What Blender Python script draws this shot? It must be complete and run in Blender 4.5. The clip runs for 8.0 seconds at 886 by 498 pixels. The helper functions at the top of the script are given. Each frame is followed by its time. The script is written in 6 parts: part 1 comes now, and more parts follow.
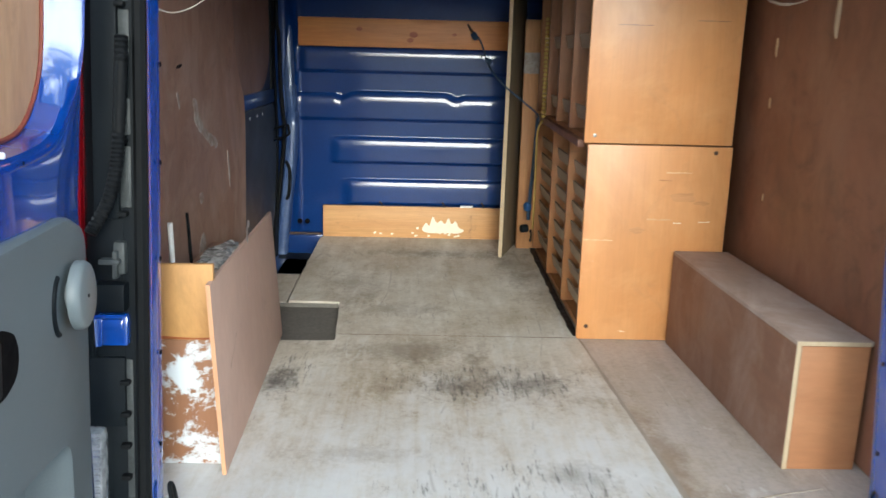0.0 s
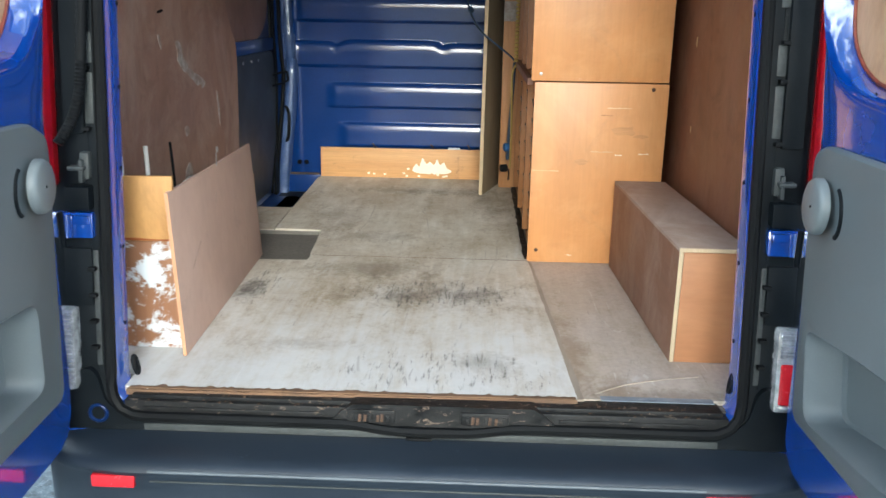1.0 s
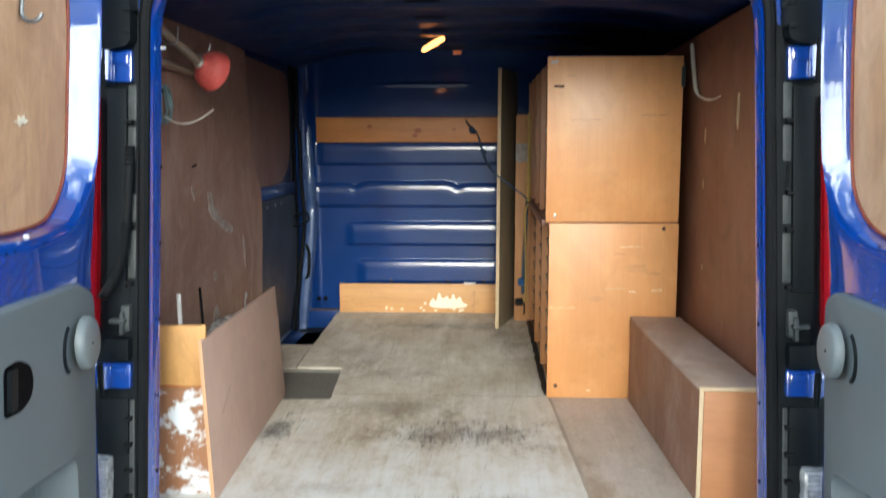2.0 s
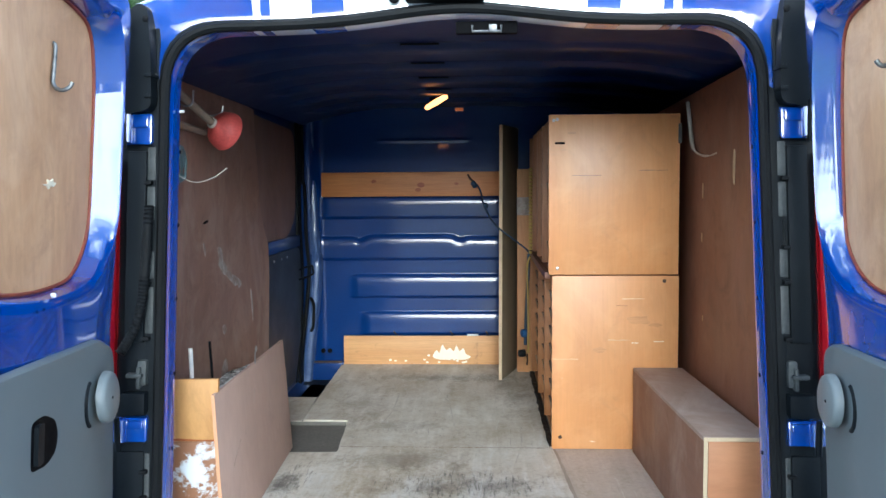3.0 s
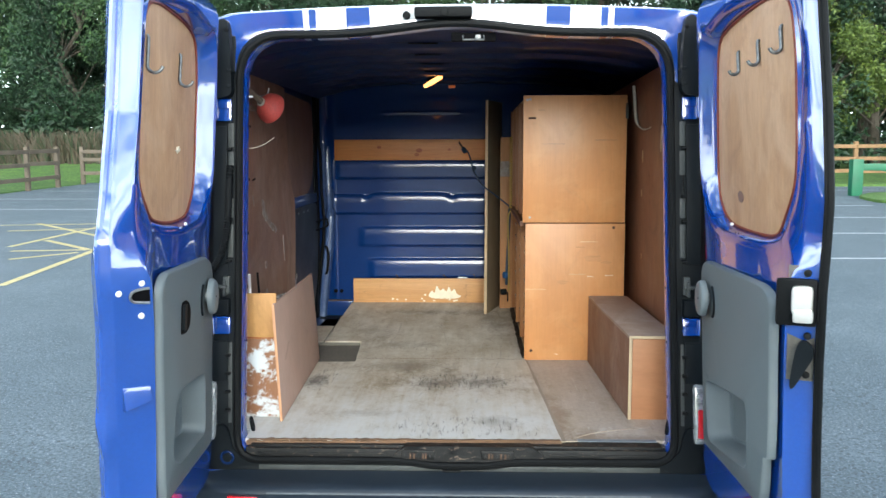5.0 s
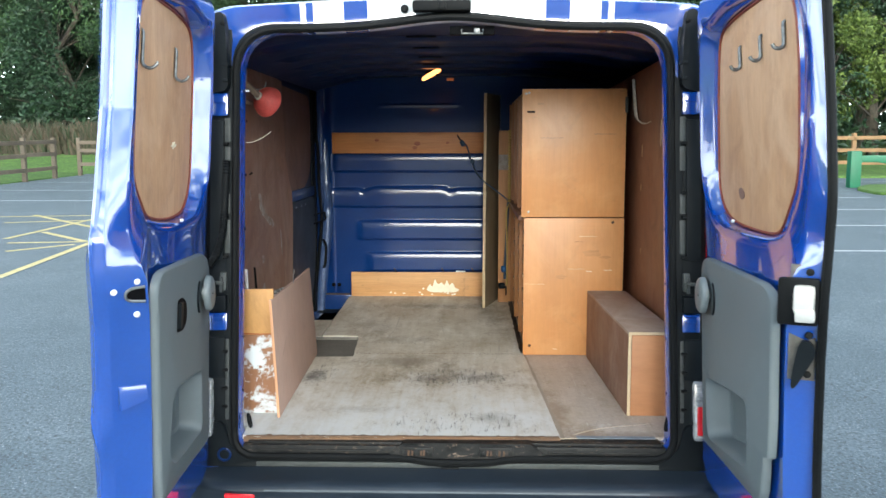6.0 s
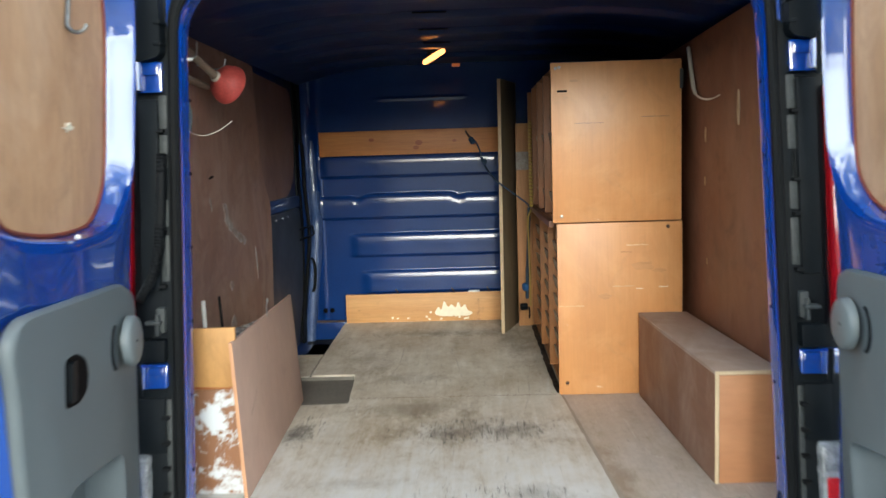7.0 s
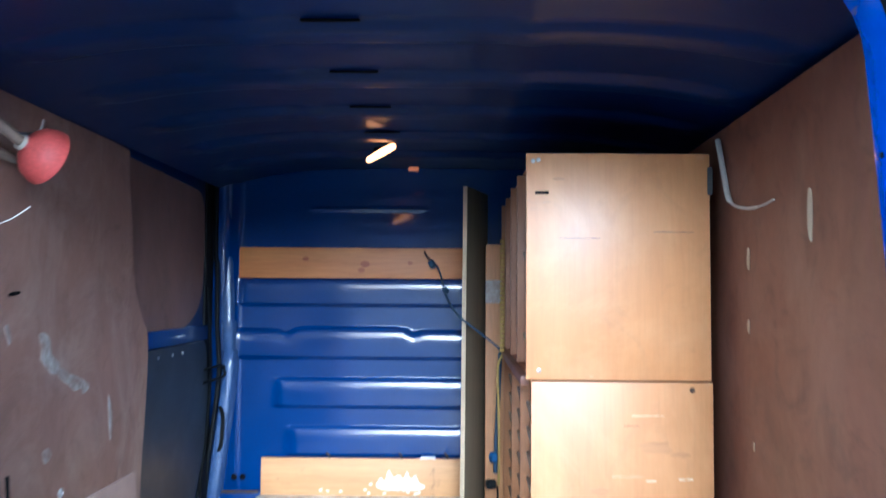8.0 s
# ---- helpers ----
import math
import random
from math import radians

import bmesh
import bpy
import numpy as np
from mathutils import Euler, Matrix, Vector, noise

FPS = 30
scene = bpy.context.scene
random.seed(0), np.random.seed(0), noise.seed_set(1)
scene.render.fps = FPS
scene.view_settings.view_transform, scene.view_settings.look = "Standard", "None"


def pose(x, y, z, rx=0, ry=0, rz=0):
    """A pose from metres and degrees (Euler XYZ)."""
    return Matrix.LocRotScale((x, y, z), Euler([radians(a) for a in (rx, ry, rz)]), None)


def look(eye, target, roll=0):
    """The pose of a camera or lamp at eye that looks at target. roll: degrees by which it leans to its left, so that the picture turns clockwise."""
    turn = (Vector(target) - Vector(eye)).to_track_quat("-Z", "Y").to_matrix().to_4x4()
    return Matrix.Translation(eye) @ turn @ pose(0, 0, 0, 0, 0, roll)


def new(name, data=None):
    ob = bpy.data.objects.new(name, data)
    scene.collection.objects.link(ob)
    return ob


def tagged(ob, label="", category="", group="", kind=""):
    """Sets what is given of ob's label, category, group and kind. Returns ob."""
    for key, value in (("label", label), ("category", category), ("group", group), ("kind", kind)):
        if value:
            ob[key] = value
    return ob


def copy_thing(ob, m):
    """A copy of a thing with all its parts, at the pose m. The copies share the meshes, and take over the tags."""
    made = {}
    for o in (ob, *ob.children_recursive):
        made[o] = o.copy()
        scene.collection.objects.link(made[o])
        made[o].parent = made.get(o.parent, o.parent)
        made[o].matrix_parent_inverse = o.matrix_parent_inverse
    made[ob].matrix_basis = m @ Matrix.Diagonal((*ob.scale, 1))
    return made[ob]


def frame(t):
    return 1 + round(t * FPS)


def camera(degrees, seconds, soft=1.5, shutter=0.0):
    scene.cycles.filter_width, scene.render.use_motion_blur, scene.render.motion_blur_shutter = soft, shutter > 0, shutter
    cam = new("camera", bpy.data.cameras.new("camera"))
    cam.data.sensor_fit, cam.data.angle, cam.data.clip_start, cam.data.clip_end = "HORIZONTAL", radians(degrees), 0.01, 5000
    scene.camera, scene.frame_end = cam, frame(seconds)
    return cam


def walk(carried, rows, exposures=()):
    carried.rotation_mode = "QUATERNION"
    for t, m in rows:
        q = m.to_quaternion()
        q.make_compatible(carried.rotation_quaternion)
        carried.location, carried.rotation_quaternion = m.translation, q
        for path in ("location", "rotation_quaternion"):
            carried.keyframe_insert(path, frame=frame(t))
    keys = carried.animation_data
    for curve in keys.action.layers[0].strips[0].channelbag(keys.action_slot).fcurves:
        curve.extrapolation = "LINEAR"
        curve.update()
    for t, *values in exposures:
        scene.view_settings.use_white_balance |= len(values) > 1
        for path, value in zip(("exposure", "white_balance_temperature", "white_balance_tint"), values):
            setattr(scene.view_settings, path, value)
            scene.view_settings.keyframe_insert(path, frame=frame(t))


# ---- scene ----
cam = camera(56.0, 8.0, 1.5, 0.4)
PATH = [
    (0, (-0.219, -1.438, 1.457), (-0.168, 0.507, 0.995), 1.5),
    (0.5, (-0.059, -1.628, 1.463), (-0.028, 0.329, 1.051), 0.5),
    (1, (0.087, -1.74, 1.421), (0.021, 0.18, 0.867), 1.0),
    (1.5, (0.076, -1.791, 1.445), (-0.038, 0.149, 0.971), -0.2),
    (2, (0.054, -1.805, 1.487), (-0.04, 0.175, 1.223), -0.1),
    (2.2, (0.057, -1.811, 1.511), (-0.035, 0.176, 1.303), -0.5),
    (3.3, (0.028, -1.95, 1.495), (-0.062, 0.043, 1.352), -0.4),
    (3.5, (0.057, -2.051, 1.486), (-0.042, -0.06, 1.33), -0.3),
    (4, (0.078, -2.298, 1.495), (-0.028, -0.309, 1.31), -0.1),
    (4.5, (0.014, -2.569, 1.499), (-0.066, -0.582, 1.29), -0.1),
    (4.7, (0.029, -2.633, 1.501), (-0.04, -0.646, 1.285), -0.1),
    (5.8, (0.051, -2.679, 1.526), (-0.015, -0.696, 1.273), -0.2),
    (6, (0.04, -2.64, 1.522), (-0.022, -0.656, 1.272), -0.1),
    (6.5, (0.016, -2.395, 1.468), (-0.049, -0.41, 1.239), -0.2),
    (7, (-0.031, -1.89, 1.437), (-0.093, 0.097, 1.222), -1.8),
    (7.2, (0.044, -1.670, 1.426), (-0.019, 0.323, 1.268), -0.6),
    (7.5, (0.061, -1.363, 1.414), (0.033, 0.635, 1.336), -0.7),
    (8, (0.103, -0.966, 1.406), (0.069, 1.031, 1.513), 0.4),
]
walk(cam, [(t, look(eye, target, roll)) for t, eye, target, roll in PATH], exposures=[(0, 1.7, 5850, 1), (0.5, 1.7, 5900, 1), (1, 1.8, 5850, 1), (1.5, 1.9, 5750, 1), (2, 1.8, 6000, 1), (3.5, 1.73, 5050, 1), (4, 1.55, 5400, 1), (4.5, 1.53, 5750, 1), (6, 1.58, 5950, 1), (6.5, 1.58, 6050, 1), (7, 1.54, 6100, 1), (7.5, 1.9, 5150, 1), (8, 2.4, 4450, 2)])

# ---- world, sun ----
world = bpy.data.worlds.new("sky")
world.use_nodes = True
scene.world = world
wn = world.node_tree.nodes
sky = wn.new("ShaderNodeTexSky")
sky.sky_type = "NISHITA"
sky.sun_disc = False
sky.sun_elevation, sky.sun_rotation = radians(15.5), radians(173)
sky.air_density, sky.dust_density, sky.ozone_density = 1.0, 3.0, 1.0
wn["Background"].inputs["Strength"].default_value = 0.15
# bright broken cloud, closing up towards the horizon and thinning to blue overhead
wl_ = world.node_tree.links
way = wn.new("ShaderNodeTexCoord")
cloud = wn.new("ShaderNodeTexNoise")
cloud.inputs["Scale"].default_value, cloud.inputs["Detail"].default_value, cloud.inputs["Roughness"].default_value = 2.3, 7.0, 0.6
flat = wn.new("ShaderNodeMapping")
flat.inputs["Scale"].default_value = (1, 1, 2.6)
wl_.new(way.outputs["Generated"], flat.inputs["Vector"])
wl_.new(flat.outputs[0], cloud.inputs["Vector"])
high = wn.new("ShaderNodeSeparateXYZ")
wl_.new(way.outputs["Generated"], high.inputs[0])
thin = wn.new("ShaderNodeMath")
thin.operation, thin.inputs[1].default_value = "MULTIPLY_ADD", -0.22
wl_.new(high.outputs[2], thin.inputs[0])
wl_.new(cloud.outputs["Fac"], thin.inputs[2])
cover = wn.new("ShaderNodeMapRange")
cover.inputs["From Min"].default_value, cover.inputs["From Max"].default_value = 0.325, 0.53
wl_.new(thin.outputs[0], cover.inputs["Value"])
blend = wn.new("ShaderNodeMix")
blend.data_type = "RGBA"
blend.inputs[7].default_value = (11.5, 11.8, 12.2, 1)
wl_.new(cover.outputs[0], blend.inputs[0])
wl_.new(sky.outputs[0], blend.inputs[6])
wl_.new(blend.outputs[2], wn["Background"].inputs["Color"])
sun = new("sun", bpy.data.lights.new("sun", "SUN"))
sun.data.energy, sun.data.angle, sun.data.color = 0.95, radians(24), (1.0, 0.955, 0.89)
sun.matrix_world = look((1.2, -9.9, 2.75), (0, 0, 0))


# ---- materials ----
def node_mat(name):
    m = bpy.data.materials.new(name)
    m.use_nodes = True
    nt = m.node_tree
    b = nt.nodes["Principled BSDF"]
    co = nt.nodes.new("ShaderNodeTexCoord")
    return m, nt, b, co.outputs["Object"]


def mapped(nt, vec, stretch, offset=(0, 0, 0)):
    mp = nt.nodes.new("ShaderNodeMapping")
    mp.inputs["Scale"].default_value = stretch
    mp.inputs["Location"].default_value = offset
    nt.links.new(vec, mp.inputs["Vector"])
    return mp.outputs[0]


def noise_of(nt, vec, scale, detail=5, rough=0.55, distort=0.0):
    n = nt.nodes.new("ShaderNodeTexNoise")
    n.inputs["Scale"].default_value = scale
    n.inputs["Detail"].default_value = detail
    n.inputs["Roughness"].default_value = rough
    n.inputs["Distortion"].default_value = distort
    nt.links.new(vec, n.inputs["Vector"])
    return n.outputs["Fac"]


def ramp(nt, fac, stops):
    r = nt.nodes.new("ShaderNodeValToRGB")
    el = r.color_ramp.elements
    while len(el) < len(stops):
        el.new(0.5)
    for e, (p, c) in zip(el, stops):
        e.position = p
        e.color = (*c, 1) if len(c) == 3 else c
    nt.links.new(fac, r.inputs[0])
    return r.outputs[0]


def grey(v):
    return (v, v, v)


def mixed(nt, a, b, fac, how="MIX"):
    m = nt.nodes.new("ShaderNodeMix")
    m.data_type, m.blend_type = "RGBA", how
    for sock, val in ((m.inputs[0], fac), (m.inputs[6], a), (m.inputs[7], b)):
        if isinstance(val, (int, float)):
            sock.default_value = val
        elif isinstance(val, tuple):
            sock.default_value = (*val, 1)
        else:
            nt.links.new(val, sock)
    return m.outputs[2]


def bumped(nt, b, height, strength, dist=0.002):
    bp = nt.nodes.new("ShaderNodeBump")
    bp.inputs["Strength"].default_value = strength
    bp.inputs["Distance"].default_value = dist
    nt.links.new(height, bp.inputs["Height"])
    nt.links.new(bp.outputs[0], b.inputs["Normal"])


def surface(name, c1, c2, scale=6.0, rough=(0.4, 0.6), metal=0.0, coat=0.0, coat_ior=2.0, bump=0.15, fine=120.0, stretch=(1, 1, 1), grain=0.15, specks=None, spec=0.5, coat_rough=0.05):
    """A two-scale surface: broad colour change, fine grain, uneven gloss and relief; specks: (colour, share, scale)."""
    m, nt, b, co = node_mat(name)
    v = mapped(nt, co, stretch)
    broad = noise_of(nt, v, scale, 6, 0.6, 0.3)
    small = noise_of(nt, v, fine, 3, 0.6)
    col = ramp(nt, broad, [(0.3, c1), (0.7, c2)])
    col = mixed(nt, col, ramp(nt, small, [(0.3, grey(1 - grain * 2)), (0.7, grey(1 + grain * 0.0))]), 0.8, "MULTIPLY")
    if specks:
        sp = noise_of(nt, v, specks[2], 4, 0.7, 0.8)
        mask = ramp(nt, sp, [(1 - specks[1] - 0.03, grey(0)), (1 - specks[1] + 0.02, grey(1))])
        col = mixed(nt, col, specks[0], mask)
    nt.links.new(col, b.inputs["Base Color"])
    nt.links.new(ramp(nt, broad, [(0.3, grey(rough[0])), (0.7, grey(rough[1]))]), b.inputs["Roughness"])
    b.inputs["Metallic"].default_value = metal
    b.inputs["Specular IOR Level"].default_value = spec
    b.inputs["Coat Weight"].default_value = coat
    b.inputs["Coat Roughness"].default_value = coat_rough
    b.inputs["Coat IOR"].default_value = coat_ior
    if bump:
        bumped(nt, b, small, bump)
    return m


def wood(name, c1, c2, axis=2, rings=26.0, rough=(0.45, 0.65), knots=0.0, dirt=0.0, dirt_col=(0.08, 0.05, 0.03), scars=0.0, coat=0.0, long=0.06, pores=0.7, dust=None):
    """Grain drawn out along one axis, with pores, optional knots, grime, rubbed dust and pale scars."""
    m, nt, b, co = node_mat(name)
    st = [1.0, 1.0, 1.0]
    st[axis] = long
    v = mapped(nt, co, st)
    g1 = noise_of(nt, v, rings, 7, 0.65, 0.6)
    g2 = noise_of(nt, v, rings * 9, 4, 0.6)
    broad = noise_of(nt, co, 3.0, 4, 0.6)
    col = ramp(nt, g1, [(0.3, c1), (0.7, c2)])
    col = mixed(nt, col, ramp(nt, g2, [(0.25, grey(0.72)), (0.6, grey(1))]), pores, "MULTIPLY")
    col = mixed(nt, col, ramp(nt, broad, [(0.3, grey(0.76)), (0.7, grey(1))]), 0.8, "MULTIPLY")
    if knots:
        sk = [3.4, 3.4, 3.4]
        sk[axis] = 2.0
        vo = nt.nodes.new("ShaderNodeTexVoronoi")
        vo.inputs["Scale"].default_value = knots
        nt.links.new(mapped(nt, co, sk, (0.37, 0.2, 0.11)), vo.inputs["Vector"])
        col = mixed(nt, col, ramp(nt, vo.outputs["Distance"], [(0.05, (0.16, 0.06, 0.025)), (0.2, (0.75, 0.62, 0.5)), (0.34, grey(1))]), 0.9, "MULTIPLY")
    if dirt:
        d = noise_of(nt, co, 7.0, 7, 0.72, 1.2)
        col = mixed(nt, col, dirt_col, ramp(nt, d, [(0.62 - dirt * 0.2, grey(0)), (0.8 - dirt * 0.1, grey(0.75))]))
    if dust:
        d = noise_of(nt, mapped(nt, co, (1.0, 1.0, 0.75), (4.2, 1.3, 0.6)), 3.6, 8, 0.68, 0.8)
        col = mixed(nt, col, dust, ramp(nt, d, [(0.46, grey(0)), (0.72, grey(0.6))]))
    if scars:
        sc = [9.0, 9.0, 60.0]
        s = noise_of(nt, mapped(nt, co, sc, (0, 0, 3)), 1.0, 3, 0.6, 0.4)
        col = mixed(nt, col, (0.78, 0.7, 0.58), ramp(nt, s, [(0.74 - scars * 0.05, grey(0)), (0.78, grey(0.8))]))
    nt.links.new(col, b.inputs["Base Color"])
    nt.links.new(ramp(nt, broad, [(0.3, grey(rough[0])), (0.7, grey(rough[1]))]), b.inputs["Roughness"])
    b.inputs["Coat Weight"].default_value = coat
    b.inputs["Coat Roughness"].default_value = 0.3
    bumped(nt, b, g2, 0.2, 0.0015)
    return m


def plain(name, col, rough=0.5, metal=0.0, glow=0.0, alpha=1.0, trans=0.0, coat=0.0):
    m, nt, b, co = node_mat(name)
    n = noise_of(nt, co, 45.0, 3)
    nt.links.new(mixed(nt, col, ramp(nt, n, [(0.3, grey(0.8)), (0.7, grey(1))]), 0.6, "MULTIPLY"), b.inputs["Base Color"])
    nt.links.new(ramp(nt, n, [(0.3, grey(rough * 0.85)), (0.7, grey(min(1, rough * 1.15)))]), b.inputs["Roughness"])
    b.inputs["Metallic"].default_value = metal
    b.inputs["Transmission Weight"].default_value = trans
    b.inputs["Coat Weight"].default_value = coat
    if glow:
        b.inputs["Emission Color"].default_value = (*col, 1)
        b.inputs["Emission Strength"].default_value = glow
    return m


def floor_mat(name, pale, brown, stains, ticks, foot=0.0, chalk=0.0):
    """Worn painted plywood: pale paint rubbed to brown wood, short scratches along the van and oily patches of their own shape.
    ticks: patches (x, y, half width, half length, share) where scratches are thick; foot: how much browner it grows inwards."""
    m, nt, b, co = node_mat(name)
    sep = nt.nodes.new("ShaderNodeSeparateXYZ")
    nt.links.new(co, sep.inputs[0])

    def calc(op, a, c=0.0):
        n = nt.nodes.new("ShaderNodeMath")
        n.operation = op
        for s, val in zip(n.inputs, (a, c)):
            if isinstance(val, (int, float)):
                s.default_value = val
            else:
                nt.links.new(val, s)
        return n.outputs[0]

    def patch(cx, cy, rx, ry, rag, amount):
        dx = calc("DIVIDE", calc("SUBTRACT", sep.outputs[0], cx), rx)
        dy = calc("DIVIDE", calc("SUBTRACT", sep.outputs[1], cy), ry)
        d = calc("SQRT", calc("ADD", calc("MULTIPLY", dx, dx), calc("MULTIPLY", dy, dy)))
        return calc("ADD", d, calc("MULTIPLY", calc("SUBTRACT", rag, 0.5), amount))

    big = noise_of(nt, mapped(nt, co, (1.5, 0.65, 1)), 2.4, 8, 0.66, 0.15)
    mid = noise_of(nt, mapped(nt, co, (1.5, 0.8, 1)), 8.0, 10, 0.74, 0.1)
    streak = noise_of(nt, mapped(nt, co, (24, 1.5, 1)), 1.0, 8, 0.7, 0.3)
    small = noise_of(nt, co, 70.0, 5, 0.7)
    lines = noise_of(nt, mapped(nt, co, (85, 11, 1)), 1.0, 6, 0.75, 0.5)
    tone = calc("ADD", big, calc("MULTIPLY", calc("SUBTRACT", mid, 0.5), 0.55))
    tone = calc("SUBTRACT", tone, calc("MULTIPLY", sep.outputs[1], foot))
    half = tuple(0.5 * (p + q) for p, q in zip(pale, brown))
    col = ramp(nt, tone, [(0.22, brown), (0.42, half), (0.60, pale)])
    tan = noise_of(nt, mapped(nt, co, (1, 1, 1), (3.1, 1.7, 0)), 4.2, 8, 0.68, 0.1)
    col = mixed(nt, col, (0.41, 0.335, 0.235), ramp(nt, tan, [(0.42, grey(0)), (0.68, grey(0.5))]))
    col = mixed(nt, col, ramp(nt, mid, [(0.28, (0.68, 0.64, 0.58)), (0.45, (0.96, 0.95, 0.93)), (0.58, grey(1))]), 0.55, "MULTIPLY")
    col = mixed(nt, col, ramp(nt, small, [(0.28, grey(0.7)), (0.55, grey(1))]), 0.55, "MULTIPLY")
    col = mixed(nt, col, ramp(nt, streak, [(0.3, (0.74, 0.71, 0.67)), (0.58, grey(1))]), 0.5, "MULTIPLY")
    if chalk:
        # white paint in drawn-out brush strokes, thicker towards the door sill
        c = calc("ADD", calc("MULTIPLY", sep.outputs[1], -0.8), calc("MULTIPLY", calc("SUBTRACT", streak, 0.5), 1.3))
        c = calc("ADD", c, calc("MULTIPLY", calc("SUBTRACT", mid, 0.5), 1.6))
        col = mixed(nt, col, (0.60, 0.61, 0.62), ramp(nt, c, [(0.30, grey(0)), (0.95, grey(chalk))]))
    for cx, cy, rx, ry, dark, depth in stains:
        d = patch(cx, cy, rx, ry, mid, 3.2)
        d = calc("ADD", d, calc("MULTIPLY", calc("SUBTRACT", small, 0.5), 0.9))
        col = mixed(nt, col, dark, ramp(nt, d, [(0.1, grey(depth)), (1.15, grey(0))]))
    for cx, cy, rx, ry, share in ticks:
        d = calc("MULTIPLY", calc("SUBTRACT", 1.15, patch(cx, cy, rx, ry, mid, 2.0)), 0.22)
        d = calc("ADD", lines, calc("MINIMUM", d, 0.12))
        col = mixed(nt, col, (0.055, 0.046, 0.038), ramp(nt, d, [(0.74 - share, grey(0)), (0.84 - share, grey(0.7))]))
    for turn, tone2, keep in ((0.5, (0.10, 0.085, 0.07), 0.40), (-0.35, (0.12, 0.10, 0.085), 0.35), (1.2, (0.66, 0.66, 0.64), 0.5)):
        mp = nt.nodes.new("ShaderNodeMapping")
        mp.inputs["Rotation"].default_value = (0, 0, turn)
        mp.inputs["Scale"].default_value = (95, 5, 1)
        nt.links.new(co, mp.inputs["Vector"])
        sc = noise_of(nt, mp.outputs[0], 1.0, 3, 0.6, 0.4)
        col = mixed(nt, col, tone2, ramp(nt, sc, [(0.68, grey(0)), (0.74, grey(keep))]))
    # hairline cracks and scrapes
    for size, shift, tone2, keep in ((1.7, 1.3, (0.14, 0.12, 0.10), 0.35), (3.0, 9.9, (0.66, 0.66, 0.64), 0.4)):
        n = noise_of(nt, mapped(nt, co, (1.6, 0.35, 1), (shift, 0, 0)), size, 2, 0.4, 0.1)
        hair = calc("ABSOLUTE", calc("SUBTRACT", n, 0.5))
        hair = calc("ADD", hair, calc("MAXIMUM", calc("MULTIPLY", calc("SUBTRACT", 0.54, mid), 0.2), 0.0))
        col = mixed(nt, col, tone2, ramp(nt, hair, [(0.002, grey(keep)), (0.006, grey(0))]))
    nt.links.new(col, b.inputs["Base Color"])
    nt.links.new(ramp(nt, big, [(0.3, grey(0.75)), (0.7, grey(0.5))]), b.inputs["Roughness"])
    bumped(nt, b, small, 0.25, 0.0015)
    return m


M = {}
M["blue"] = surface("blue_paint", (0.0045, 0.047, 0.30), (0.007, 0.060, 0.345), 3, (0.2, 0.28), 0.0, 1.0, 2.35, 0.0, grain=0.05, specks=((0.5, 0.55, 0.62), 0.2, 38))
# body blue made darker inside: interior shade is put into the colour
M["blue_in"] = surface("darkened_inner_blue", (0.0036, 0.027, 0.135), (0.0056, 0.036, 0.168), 4, (0.3, 0.4), 0.0, 0.55, 1.7, 0.02, grain=0.1, spec=0.15, coat_rough=0.09)
# roof's copy of the blue, darkened: its shade is in the colour
M["roof_in"] = surface("darkened_blue_paint", (0.0034, 0.0155, 0.070), (0.005, 0.021, 0.088), 4, (0.32, 0.42), 0.0, 0.09, 1.5, 0.02, grain=0.1, spec=0.12)
M["black"] = surface("black_rubber", (0.004, 0.0045, 0.005), (0.008, 0.009, 0.010), 9, (0.5, 0.7), bump=0.2, spec=0.13)
M["plastic"] = surface("dark_grey_plastic", (0.004, 0.006, 0.008), (0.009, 0.012, 0.015), 7, (0.45, 0.6), bump=0.12, fine=300, spec=0.13)
M["bumper"] = surface("bumper_plastic", (0.012, 0.019, 0.030), (0.021, 0.031, 0.046), 5, (0.42, 0.55), bump=0.15, fine=350, specks=((0.16, 0.19, 0.23), 0.27, 22))
M["trim"] = surface("grey_trim_plastic", (0.112, 0.133, 0.142), (0.139, 0.161, 0.170), 4, (0.5, 0.62), bump=0.12, fine=420, grain=0.06, specks=((0.34, 0.37, 0.38), 0.235, 30))
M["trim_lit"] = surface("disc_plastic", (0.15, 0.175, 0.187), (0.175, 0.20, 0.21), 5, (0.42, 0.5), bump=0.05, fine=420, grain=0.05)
M["lining"] = wood("brown_plywood", (0.235, 0.13, 0.095), (0.345, 0.202, 0.152), 2, 4, (0.45, 0.7), dirt=0.55, dirt_col=(0.15, 0.086, 0.062), long=0.6, pores=0.25, dust=(0.43, 0.33, 0.27))
M["lining_r"] = wood("reddish_plywood", (0.165, 0.064, 0.033), (0.255, 0.107, 0.060), 2, 4, (0.42, 0.62), dirt=0.55, dirt_col=(0.075, 0.032, 0.018), long=0.6, pores=0.25, dust=(0.27, 0.14, 0.09))
M["winboard"] = wood("door_plywood", (0.47, 0.262, 0.135), (0.64, 0.39, 0.22), 2, 7, (0.5, 0.65), dirt=0.5, dirt_col=(0.33, 0.185, 0.10), long=0.3, pores=0.5, dust=(0.66, 0.45, 0.30))
M["veneer"] = wood("beech_veneer", (0.565, 0.245, 0.078), (0.635, 0.298, 0.105), 2, 14, (0.38, 0.52), dirt=0.34, scars=0.2, dirt_col=(0.42, 0.2, 0.075), coat=0.3, pores=0.28, dust=(0.67, 0.37, 0.165))
